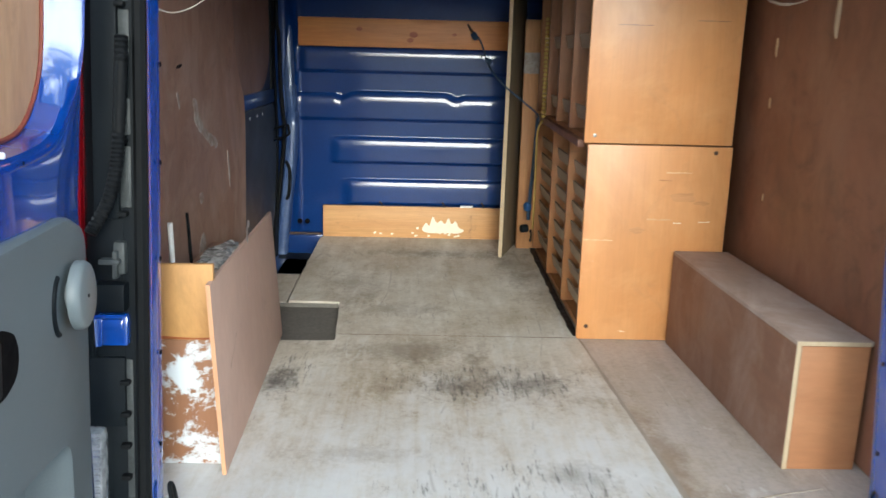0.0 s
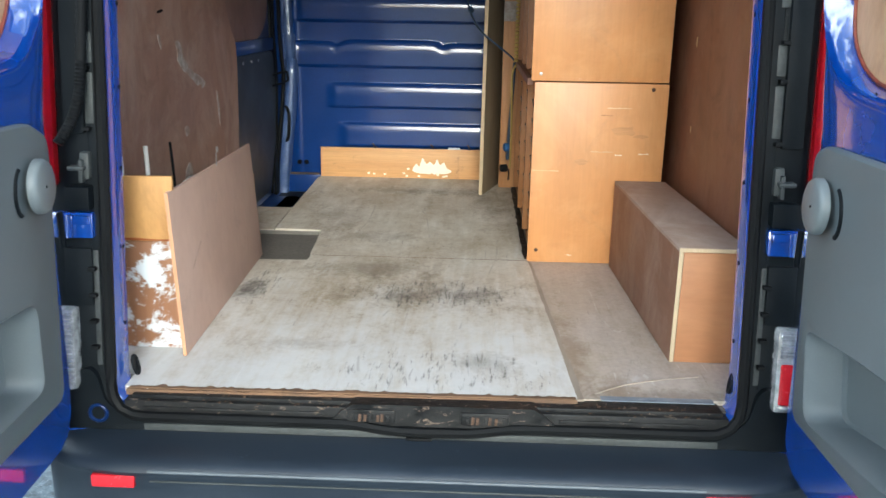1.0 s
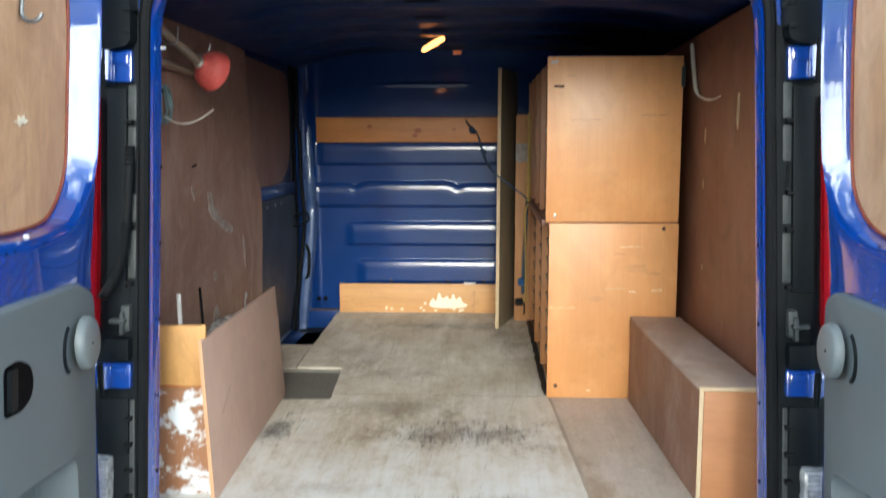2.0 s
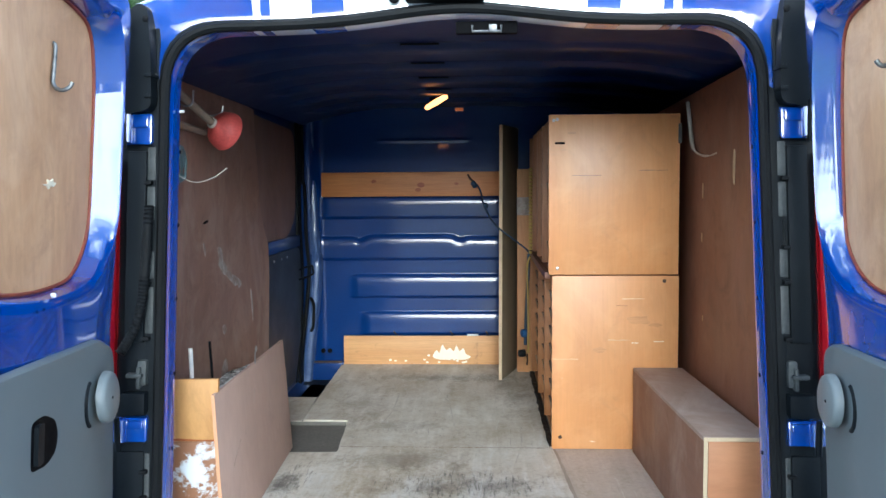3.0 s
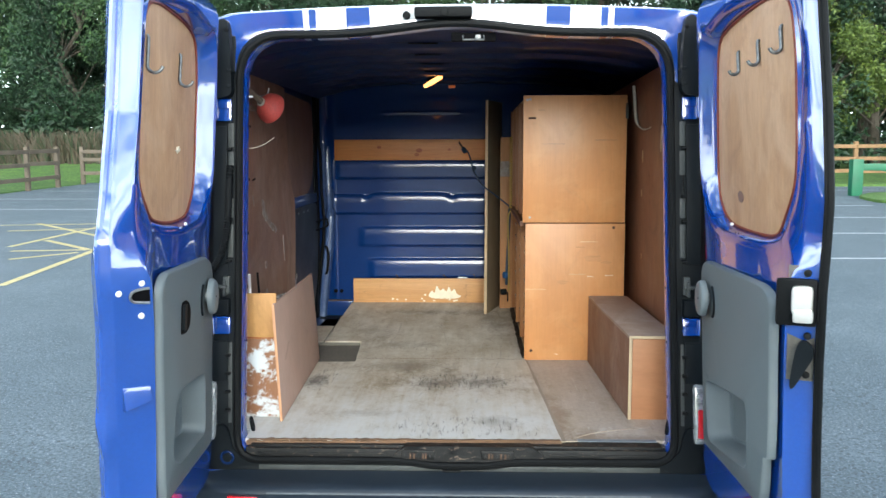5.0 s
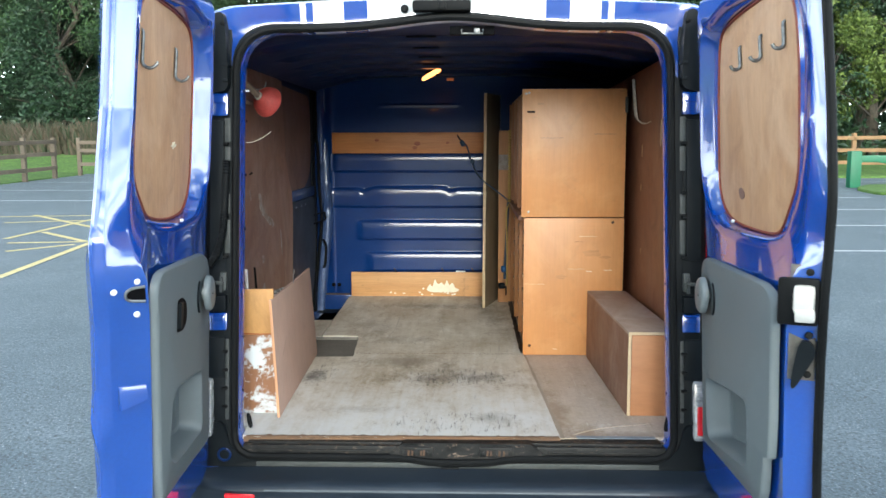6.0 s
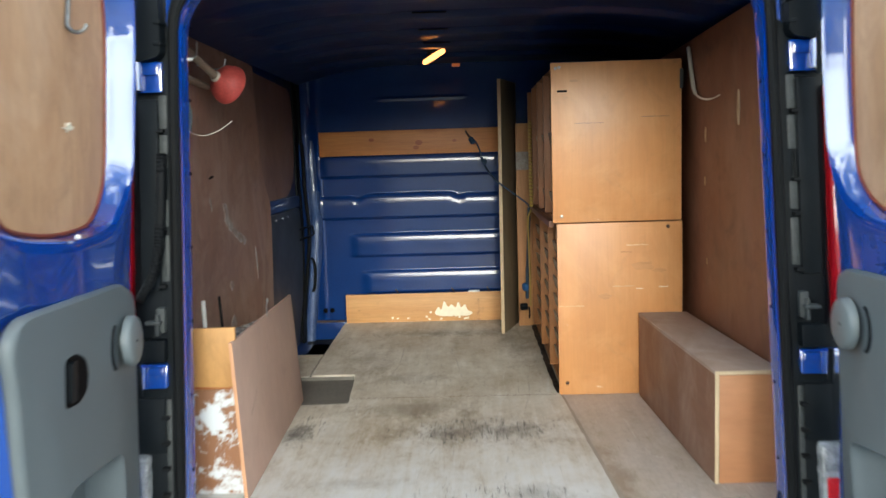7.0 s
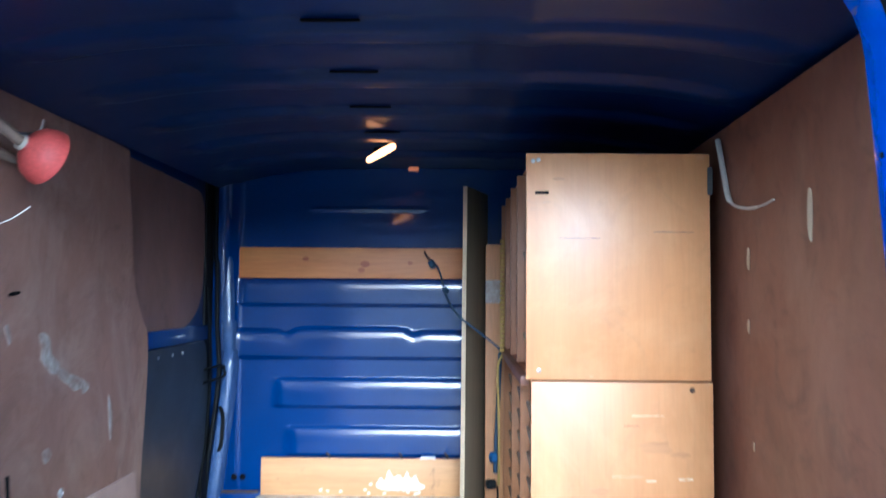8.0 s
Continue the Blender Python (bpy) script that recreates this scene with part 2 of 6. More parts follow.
M["veneer_in"] = wood("shelf_wood", (0.37, 0.155, 0.05), (0.49, 0.225, 0.08), 2, 22, (0.5, 0.65), dirt=0.2)
M["upright"] = wood("red_brown_upright", (0.25, 0.098, 0.038), (0.37, 0.165, 0.07), 2, 20, (0.45, 0.6), dirt=0.3, dirt_col=(0.13, 0.055, 0.03))
M["edge_worn"] = wood("worn_brown_edge", (0.07, 0.042, 0.025), (0.25, 0.14, 0.075), 0, 24, (0.6, 0.8), dirt=0.8, dirt_col=(0.05, 0.035, 0.025))
M["smudge"] = wood("rubbed_beech", (0.50, 0.24, 0.095), (0.62, 0.31, 0.13), 0, 30, (0.5, 0.65))
M["tray"] = wood("pale_tray_board", (0.40, 0.30, 0.20), (0.52, 0.41, 0.29), 1, 14, (0.55, 0.7), dirt=0.2, dirt_col=(0.22, 0.15, 0.10))
# lining brown made darker: the door board's shade is in the colour
M["lining_d"] = wood("darkened_brown_plywood", (0.175, 0.10, 0.075), (0.265, 0.155, 0.118), 2, 4, (0.45, 0.7), dirt=0.4, dirt_col=(0.11, 0.066, 0.05), long=0.6, pores=0.25)
# paler than the body blue: light caught by the post, in its colour
M["post_paint"] = surface("lit_blue_paint", (0.035, 0.075, 0.21), (0.10, 0.15, 0.29), 14, (0.3, 0.5), 0.0, 0.5, 1.6, 0.1, coat_rough=0.2)
M["edge"] = wood("pale_ply_edge", (0.55, 0.42, 0.26), (0.68, 0.54, 0.36), 2, 60, (0.6, 0.7))
M["pine"] = wood("orange_pine", (0.50, 0.175, 0.038), (0.62, 0.255, 0.066), 0, 22, (0.4, 0.55), knots=1.3)
M["pine_low"] = wood("pine_board", (0.55, 0.275, 0.10), (0.67, 0.375, 0.155), 0, 20, (0.5, 0.6), knots=0.8, dirt=0.1)
M["post"] = wood("pine_post", (0.46, 0.21, 0.08), (0.58, 0.30, 0.12), 2, 26, (0.5, 0.6))
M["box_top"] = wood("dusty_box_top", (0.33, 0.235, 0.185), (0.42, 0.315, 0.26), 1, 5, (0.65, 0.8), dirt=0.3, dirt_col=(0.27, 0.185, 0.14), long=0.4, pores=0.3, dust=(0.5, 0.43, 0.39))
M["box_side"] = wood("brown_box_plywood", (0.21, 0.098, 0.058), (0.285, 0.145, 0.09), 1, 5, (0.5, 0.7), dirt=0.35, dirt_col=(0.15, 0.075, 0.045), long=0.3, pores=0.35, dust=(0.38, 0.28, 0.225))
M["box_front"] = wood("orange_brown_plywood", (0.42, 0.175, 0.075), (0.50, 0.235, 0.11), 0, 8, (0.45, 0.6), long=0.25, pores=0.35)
M["pale_board"] = wood("pinkish_plywood", (0.48, 0.325, 0.26), (0.52, 0.365, 0.30), 2, 5, (0.6, 0.75), dirt=0.2, dirt_col=(0.33, 0.235, 0.195), long=0.5, pores=0.2)
M["board_edge"] = wood("orange_ply_edge", (0.55, 0.28, 0.14), (0.66, 0.36, 0.2), 2, 40, (0.6, 0.7))
M["panel_face"] = wood("grey_brown_panel", (0.20, 0.155, 0.095), (0.27, 0.21, 0.135), 2, 9, (0.55, 0.7), dirt=0.1)
M["small_board"] = wood("stained_yellow_ply", (0.50, 0.255, 0.08), (0.62, 0.345, 0.13), 2, 8, (0.5, 0.65), dirt=0.8, dirt_col=(0.27, 0.13, 0.045), long=0.3, pores=0.4)
# the floor's patterns are laid out in metres from the floor's middle
OILY, GRIME = (0.040, 0.034, 0.030), (0.17, 0.135, 0.10)
M["floor_f"] = floor_mat("worn_floor_paint", (0.66, 0.625, 0.56), (0.42, 0.35, 0.255), [(0.0, -0.46, 0.36, 0.20, (0.17, 0.125, 0.085), 0.42), (0.07, -0.47, 0.15, 0.09, OILY, 0.5), (-0.12, -0.49, 0.11, 0.06, OILY, 0.42), (-0.61, -0.47, 0.055, 0.13, OILY, 0.8), (-0.60, 0.05, 0.10, 0.2, GRIME, 0.4), (-0.26, -0.22, 0.30, 0.12, GRIME, 0.5), (0.14, -0.98, 0.11, 0.09, (0.2, 0.2, 0.19), 0.45), (-0.35, -0.9, 0.2, 0.05, GRIME, 0.3), (-0.1, 0.98, 0.45, 0.08, (0.10, 0.085, 0.065), 0.5), (0.17, 0.75, 0.10, 0.4, (0.15, 0.125, 0.10), 0.45), (-0.3, 0.2, 0.2, 0.1, GRIME, 0.4), (-0.45, 0.5, 0.15, 0.25, GRIME, 0.35)], [(0.0, -0.46, 0.27, 0.14, 0.125), (0.0, -1.03, 0.36, 0.13, 0.085), (-0.58, -0.42, 0.08, 0.2, 0.1), (-0.1, 0.1, 0.3, 0.08, 0.04)], 0.045, 0.7)
M["floor_s"] = floor_mat("dusty_side_floor", (0.52, 0.465, 0.42), (0.42, 0.355, 0.305), [(0.36, -0.85, 0.045, 0.34, (0.24, 0.165, 0.105), 0.6), (0.6, -1.13, 0.3, 0.05, (0.16, 0.12, 0.09), 0.55), (0.45, -1.1, 0.06, 0.1, (0.25, 0.18, 0.12), 0.5)], [], 0.0)
M["mat"] = surface("dark_dusty_recess", (0.12, 0.11, 0.095), (0.175, 0.16, 0.14), 8, (0.7, 0.85), bump=0.3, fine=90)
M["sill"] = surface("grimy_sill", (0.005, 0.0055, 0.006), (0.022, 0.022, 0.022), 30, (0.3, 0.7), bump=1.0, fine=70, stretch=(0.6, 1, 1), specks=((0.14, 0.105, 0.08), 0.36, 70), spec=0.25)
M["rust"] = surface("rusty_steel", (0.035, 0.02, 0.013), (0.13, 0.075, 0.045), 60, (0.6, 0.85), 0.2, bump=0.8, fine=120)
M["steel"] = surface("dull_steel", (0.35, 0.35, 0.34), (0.5, 0.5, 0.49), 20, (0.28, 0.45), 0.9, bump=0.1)
M["plate"] = surface("brown_steel_plate", (0.16, 0.145, 0.125), (0.23, 0.21, 0.185), 20, (0.4, 0.55), 0.6, bump=0.1)
M["strip"] = surface("grey_strip", (0.045, 0.05, 0.05), (0.075, 0.082, 0.082), 12, (0.4, 0.55), 0.1, bump=0.1, spec=0.3)
M["chrome"] = plain("worn_bright_metal", (0.78, 0.77, 0.73), 0.36, 0.55)
M["red_lamp"] = plain("red_lamp_plastic", (0.26, 0.004, 0.008), 0.15, coat=0.6)
M["reflector"] = plain("red_reflector", (0.62, 0.015, 0.025), 0.25, coat=0.6)
# pale and dark mottle in the colour stands in for the lens's sparkle
M["clear_lamp"] = surface("clear_lamp_lens", (0.30, 0.31, 0.32), (0.95, 0.96, 0.97), 40, (0.06, 0.16), 0.5, 1.0, 1.5, 0.8, 46)
M["red_rim"] = surface("red_brown_sealant", (0.16, 0.028, 0.015), (0.28, 0.06, 0.03), 30, (0.5, 0.7), bump=0.3)
M["red_rubber"] = surface("red_rubber", (0.55, 0.075, 0.065), (0.68, 0.12, 0.10), 12, (0.5, 0.65), bump=0.08)
M["grey_wood"] = wood("grey_broom_wood", (0.25, 0.19, 0.14), (0.36, 0.28, 0.21), 1, 30, (0.6, 0.8))
M["white"] = plain("white_plastic", (0.72, 0.72, 0.7), 0.45)
M["wire_w"] = plain("pale_cable", (0.62, 0.58, 0.5), 0.5)
M["wire_g"] = plain("green_grey_wire", (0.14, 0.2, 0.21), 0.5)
M["cord_blue"] = plain("blue_black_cord", (0.02, 0.05, 0.10), 0.7)
M["strap_blue"] = plain("blue_strap", (0.02, 0.10, 0.28), 0.7)
M["cord_yellow"] = plain("yellow_cord", (0.42, 0.29, 0.07), 0.7)
M["body"] = surface("striped_body_paint", (0.0045, 0.047, 0.30), (0.007, 0.060, 0.345), 3, (0.2, 0.28), 0.0, 1.0, 2.35, 0.0, grain=0.05)
nt0 = M["body"].node_tree
b0 = nt0.nodes["Principled BSDF"]
blue0 = b0.inputs["Base Color"].links[0].from_socket
co0 = nt0.nodes.new("ShaderNodeTexCoord").outputs["Object"]
wob0 = nt0.nodes.new("ShaderNodeVectorMath")
wob0.operation = "MULTIPLY_ADD"
wob0.inputs[1].default_value = (0.005, 0, 0)
nt0.links.new(noise_of(nt0, co0, 60, 3), wob0.inputs[0])
nt0.links.new(co0, wob0.inputs[2])
sep0 = nt0.nodes.new("ShaderNodeSeparateXYZ")
nt0.links.new(wob0.outputs[0], sep0.inputs[0])
abs0 = nt0.nodes.new("ShaderNodeMath")
abs0.operation = "ABSOLUTE"
nt0.links.new(sep0.outputs[0], abs0.inputs[0])
top0 = nt0.nodes.new("ShaderNodeMath")
top0.operation, top0.inputs[1].default_value = "GREATER_THAN", 1.86
nt0.links.new(sep0.outputs[2], top0.inputs[0])
# one broad white band over the roof, a stripe and a pinstripe on either side
band0 = nt0.nodes.new("ShaderNodeValToRGB")
band0.color_ramp.interpolation = "CONSTANT"
el0 = band0.color_ramp.elements
while len(el0) < 6:
    el0.new(0.5)
for e, p, v in zip(el0, (0.0, 0.292, 0.369, 0.469, 0.494, 0.514), (1, 0, 1, 0, 1, 0)):
    e.position, e.color = p, (v, v, v, 1)
nt0.links.new(abs0.outputs[0], band0.inputs[0])
mask0 = mixed(nt0, band0.outputs[0], top0.outputs[0], 1.0, "MULTIPLY")
nt0.links.new(mixed(nt0, blue0, (0.78, 0.80, 0.82), mask0), b0.inputs["Base Color"])
M["hole"] = surface("dark_hole", (0.003, 0.003, 0.004), (0.005, 0.005, 0.006), 20, (0.6, 0.8), bump=0.0, spec=0.05)
M["paint_y"] = plain("pale_filler", (0.80, 0.74, 0.58), 0.6)
M["streak"] = surface("chalky_smear", (0.27, 0.19, 0.155), (0.50, 0.48, 0.46), 26, (0.65, 0.8), bump=0.2, fine=90, grain=0.2)
M["hook"] = surface("galvanised_wire", (0.10, 0.105, 0.11), (0.24, 0.25, 0.255), 60, (0.35, 0.5), 0.8, bump=0.15)
M["lip"] = surface("scuffed_lip", (0.03, 0.04, 0.055), (0.10, 0.12, 0.14), 14, (0.45, 0.6), bump=0.2, fine=200, stretch=(0.25, 1, 1))
M["scuff"] = surface("dusty_scuff", (0.22, 0.115, 0.072), (0.36, 0.25, 0.19), 40, (0.6, 0.75), bump=0.1)
M["tan_strip"] = wood("bare_brown_wood", (0.29, 0.235, 0.185), (0.40, 0.345, 0.29), 1, 9, (0.6, 0.75), dirt=0.3, dirt_col=(0.2, 0.14, 0.09), pores=0.4, long=0.2)
M["scrape"] = surface("scraped_blue_grey", (0.12, 0.15, 0.20), (0.34, 0.38, 0.42), 26, (0.5, 0.65), bump=0.3, stretch=(0.4, 1, 1))
M["knot"] = wood("dark_knot", (0.28, 0.062, 0.014), (0.40, 0.115, 0.028), 0, 60, (0.45, 0.6))
M["worn"] = wood("worn_beech", (0.62, 0.36, 0.17), (0.76, 0.52, 0.30), 0, 40, (0.5, 0.65))
# dark and white mottle: glints on the crinkles are in its colour
M["film"] = surface("crumpled_film", (0.10, 0.10, 0.10), (0.62, 0.63, 0.63), 34, (0.15, 0.35), bump=0.5, fine=60)
M["slate"] = surface("slate_plastic", (0.020, 0.026, 0.030), (0.032, 0.039, 0.043), 6, (0.4, 0.55), bump=0.12, fine=250)
M["lamp_on"] = plain("lit_lamp_lens", (1.0, 0.33, 0.08), 0.3, glow=1.7)
M["lamp_dim"] = plain("amber_lens", (0.6, 0.16, 0.05), 0.3, glow=0.1)
M["splash"], nt0, b0, co0 = node_mat("paint_splashed_ply")
sp0 = noise_of(nt0, mapped(nt0, co0, (0.9, 1, 1.0), (0, 0, 0.3)), 11.5, 9, 0.70, 0.25)
wd0 = ramp(nt0, noise_of(nt0, mapped(nt0, co0, (1, 1, 0.1)), 20, 5), [(0.3, (0.20, 0.09, 0.042)), (0.7, (0.31, 0.145, 0.07))])
nt0.links.new(mixed(nt0, wd0, (0.60, 0.635, 0.66), ramp(nt0, sp0, [(0.505, grey(0)), (0.525, grey(0.55)), (0.57, grey(1))])), b0.inputs["Base Color"])
b0.inputs["Roughness"].default_value = 0.55
M["asphalt"] = surface("asphalt", (0.105, 0.142, 0.163), (0.205, 0.25, 0.275), 1.1, (0.7, 0.9), bump=1.0, fine=60, grain=0.46, specks=((0.33, 0.37, 0.39), 0.37, 85))
M["line_w"] = surface("white_road_paint", (0.42, 0.44, 0.45), (0.62, 0.63, 0.63), 5, (0.7, 0.85), bump=0.3, fine=50)
M["line_y"] = surface("yellow_road_paint", (0.52, 0.42, 0.16), (0.68, 0.58, 0.30), 5, (0.7, 0.85), bump=0.3, fine=50)
M["lawn"] = surface("mown_grass", (0.065, 0.15, 0.022), (0.17, 0.29, 0.055), 2.2, (0.8, 0.95), bump=1.0, fine=14, grain=0.4)
M["fence"] = surface("weathered_timber", (0.11, 0.085, 0.06), (0.17, 0.135, 0.10), 3, (0.7, 0.85), bump=0.3, fine=30)
M["fence_o"] = surface("new_timber", (0.22, 0.125, 0.052), (0.30, 0.18, 0.085), 3, (0.7, 0.85), bump=0.3, fine=30)
M["green"] = surface("green_post_paint", (0.010, 0.12, 0.055), (0.016, 0.16, 0.075), 3, (0.4, 0.55), bump=0.05)
M["bark"] = surface("bark", (0.05, 0.042, 0.032), (0.10, 0.085, 0.065), 6, (0.85, 0.95), bump=0.9, fine=24)
for nm, a, c in (("leaf_a", (0.018, 0.048, 0.015), (0.055, 0.11, 0.029)), ("leaf_b", (0.009, 0.030, 0.014), (0.030, 0.070, 0.026)), ("leaf_c", (0.05, 0.085, 0.012), (0.13, 0.18, 0.03))):
    m, nt, b, co = node_mat(nm)
    ge = nt.nodes.new("ShaderNodeNewGeometry")
    nt.links.new(ramp(nt, ge.outputs["Random Per Island"], [(0.0, a), (1.0, c)]), b.inputs["Base Color"])
    b.inputs["Roughness"].default_value = 0.55
    M[nm] = m
m, nt, b, co = node_mat("dry_reeds")
ge = nt.nodes.new("ShaderNodeNewGeometry")
nt.links.new(ramp(nt, ge.outputs["Random Per Island"], [(0.0, (0.025, 0.045, 0.014)), (0.45, (0.05, 0.046, 0.026)), (1.0, (0.10, 0.072, 0.05))]), b.inputs["Base Color"])
b.inputs["Roughness"].default_value = 0.8
M["reeds"] = m


# ---- mesh helpers ----
ORIGIN = {}


def thing(name, base, label, category, group="", kind=""):
    ob = new(name)
    ob.empty_display_size = 0.1
    ob.location = base
    ORIGIN[ob.name] = Vector(base)
    return tagged(ob, label, category, group, kind)


def finish(bm, name, material, smooth=35, shift=None):
    bmesh.ops.recalc_face_normals(bm, faces=bm.faces[:])
    if shift is not None:
        bmesh.ops.translate(bm, verts=bm.verts[:], vec=-shift)
    me = bpy.data.meshes.new(name)
    bm.to_mesh(me)
    bm.free()
    me.materials.append(M[material])
    if smooth:
        me.shade_smooth()
        me.set_sharp_from_angle(angle=radians(smooth))
    return me


def part(name, bm, material, parent, label="", smooth=35):
    o = ORIGIN[parent.name]
    ob = new(name, finish(bm, name, material, smooth, o))
    ob.parent = parent
    ORIGIN[ob.name] = o
    return tagged(ob, label)


def solo(name, bm, material, base, label, category="", group="", kind="", smooth=35):
    ob = new(name, finish(bm, name, material, smooth, Vector(base)))
    ob.location = base
    ORIGIN[ob.name] = Vector(base)
    return tagged(ob, label, category, group, kind)


def hexa(pts, bevel=0.0, segs=2):
    """A box from eight corners: four below, four above, each going round."""
    bm = bmesh.new()
    v = [bm.verts.new(p) for p in pts]
    for f in ((0, 1, 2, 3), (4, 5, 6, 7), (0, 1, 5, 4), (1, 2, 6, 5), (2, 3, 7, 6), (3, 0, 4, 7)):
        bm.faces.new([v[i] for i in f])
    if bevel:
        bmesh.ops.bevel(bm, geom=bm.edges[:], offset=bevel, segments=segs, affect="EDGES", profile=0.6)
    return bm


def box(x0, x1, y0, y1, z0, z1, bevel=0.002, segs=2):
    return hexa([(x0, y0, z0), (x1, y0, z0), (x1, y1, z0), (x0, y1, z0), (x0, y0, z1), (x1, y0, z1), (x1, y1, z1), (x0, y1, z1)], bevel, segs)


def prism(poly, place, lo, hi, bevel=0.0):
    """A flat outline (a, b) drawn out from lo to hi; place(a, b, c) puts it into the world."""
    bm = bmesh.new()
    low = [bm.verts.new(place(a, b, lo)) for a, b in poly]
    top = [bm.verts.new(place(a, b, hi)) for a, b in poly]
    bm.faces.new(low), bm.faces.new(top)
    n = len(poly)
    for i in range(n):
        bm.faces.new((low[i], low[(i + 1) % n], top[(i + 1) % n], top[i]))
    if bevel:
        bmesh.ops.bevel(bm, geom=[e for e in bm.edges if e.is_manifold and e.calc_face_angle(0) > 0.6], offset=bevel, segments=2, affect="EDGES", profile=0.6)
    return bm


def loops(rows, closed=True, cap=False):
    """Skins rows of points of one length."""
    bm = bmesh.new()
    vs = [[bm.verts.new(p) for p in r] for r in rows]
    n = len(rows[0])
    for a, b in zip(vs, vs[1:]):
        for i in range(n if closed else n - 1):
            bm.faces.new((a[i], a[(i + 1) % n], b[(i + 1) % n], b[i]))
    if cap:
        bm.faces.new(vs[0]), bm.faces.new(vs[-1])
    return bm


def tube(pts, r, n=8, closed=False, cap=True):
    """A round bar along points; r: one radius or one for each point."""
    pts = [Vector(p) for p in pts]
    rows = []
    side = None
    for i, p in enumerate(pts):
        if closed:
            d = pts[(i + 1) % len(pts)] - pts[i - 1]
        else:
            d = pts[min(i + 1, len(pts) - 1)] - pts[max(i - 1, 0)]
        d.normalize()
        if side is None:
            side = d.orthogonal().normalized()
        side = (side - d * side.dot(d)).normalized()
        up = d.cross(side)
        rad = r[i] if isinstance(r, (list, tuple)) else r
        rows.append([p + rad * (math.cos(6.28319 * k / n) * side + math.sin(6.28319 * k / n) * up) for k in range(n)])
    if closed:
        rows.append(rows[0])
    bm = loops(rows, True, cap and not closed)
    if closed:
        bmesh.ops.remove_doubles(bm, verts=bm.verts[:], dist=1e-5)
    return bm


def smooth_line(pts, steps=6, closed=False):
    """A Catmull-Rom line through points of any dimension."""
    out = []
    n = len(pts)
    P = [np.array(p, float) for p in pts]
    for i in range(n if closed else n - 1):
        a, b, c, d = (P[(i - 1) % n], P[i], P[(i + 1) % n], P[(i + 2) % n]) if closed else (P[max(i - 1, 0)], P[i], P[i + 1], P[min(i + 2, n - 1)])
        for s in range(steps):
            t = s / steps
            out.append(tuple(0.5 * (2 * b + (c - a) * t + (2 * a - 5 * b + 4 * c - d) * t * t + (3 * b - a - 3 * c + d) * t**3)))
    if not closed:
        out.append(tuple(P[-1]))
    return out


def disc(center, axis, r, h, n=28, bevel=0.003):
    """A short round plate, its back at center, reaching h along axis."""
    axis = Vector(axis).normalized()
    s = axis.orthogonal().normalized()
    u = axis.cross(s)
    c = Vector(center)
    rows = []
    for rad, along in ((r, 0), (r, h - bevel), (r - bevel * 0.4, h - bevel * 0.3), (r - bevel, h)):
        rows.append([c + along * axis + rad * (math.cos(6.28319 * k / n) * s + math.sin(6.28319 * k / n) * u) for k in range(n)])
    return loops(rows, True, True)


def joined(*bms):
    out = bmesh.new()
    for b in bms:
        me = bpy.data.meshes.new("tmp")
        b.to_mesh(me)
        b.free()
        out.from_mesh(me)
        bpy.data.meshes.remove(me)
    return out


def rounded(pts, r, steps=6):
    """A polygon with its corners rounded; r: one radius, or one for each corner."""
    out = []
    n = len(pts)
    for i, p in enumerate(pts):
        rad = r[i] if isinstance(r, (list, tuple)) else r
        p = Vector(p)
        a, c = Vector(pts[i - 1]) - p, Vector(pts[(i + 1) % n]) - p
        ra = min(rad, a.length * 0.49, c.length * 0.49)
        s, e = p + a.normalized() * ra, p + c.normalized() * ra
        for k in range(steps + 1):
            t = k / steps
            out.append(tuple(s * (1 - t) ** 2 + p * 2 * t * (1 - t) + e * t * t))
    return out


def resample(pts, n):
    P = np.array(pts + [pts[0]], float)
    seg = np.r_[0, np.cumsum(np.linalg.norm(np.diff(P, axis=0), axis=1))]
    s = np.linspace(0, seg[-1], n, endpoint=False)
    return [tuple(np.interp(v, seg, P[:, k]) for k in range(P.shape[1])) for v in s]


FLOOR = 0.56


def lean(z):
    """How far the rear face of the van leans forward at a height."""
    return 0.13 * (z - 0.6)


# ---- ground and car park ----
def ground_z(y):
    return 0.0175 * y


def sheet(name, outline, material, lift, label, category=""):
    """A flat patch on the sloping ground."""
    bm = bmesh.new()
    vs = [bm.verts.new((x, y, ground_z(y) + lift)) for x, y in outline]
    bm.faces.new(vs)
    return solo(name, bm, material, (0, 0, 0), label, category, kind="structure", smooth=0)


sheet("ground", [(-400, -300), (400, -300), (400, 700), (-400, 700)], "asphalt", 0.0, "worn grey asphalt of an open car park", "ground")


def stripe(a, b, width, material, label):
    a, b = Vector(a), Vector(b)
    s = (b - a).normalized().orthogonal() * width / 2
    return sheet("road_marking", [tuple(a + s), tuple(b + s), tuple(b - s), tuple(a - s)], material, 0.006, label, "road marking")


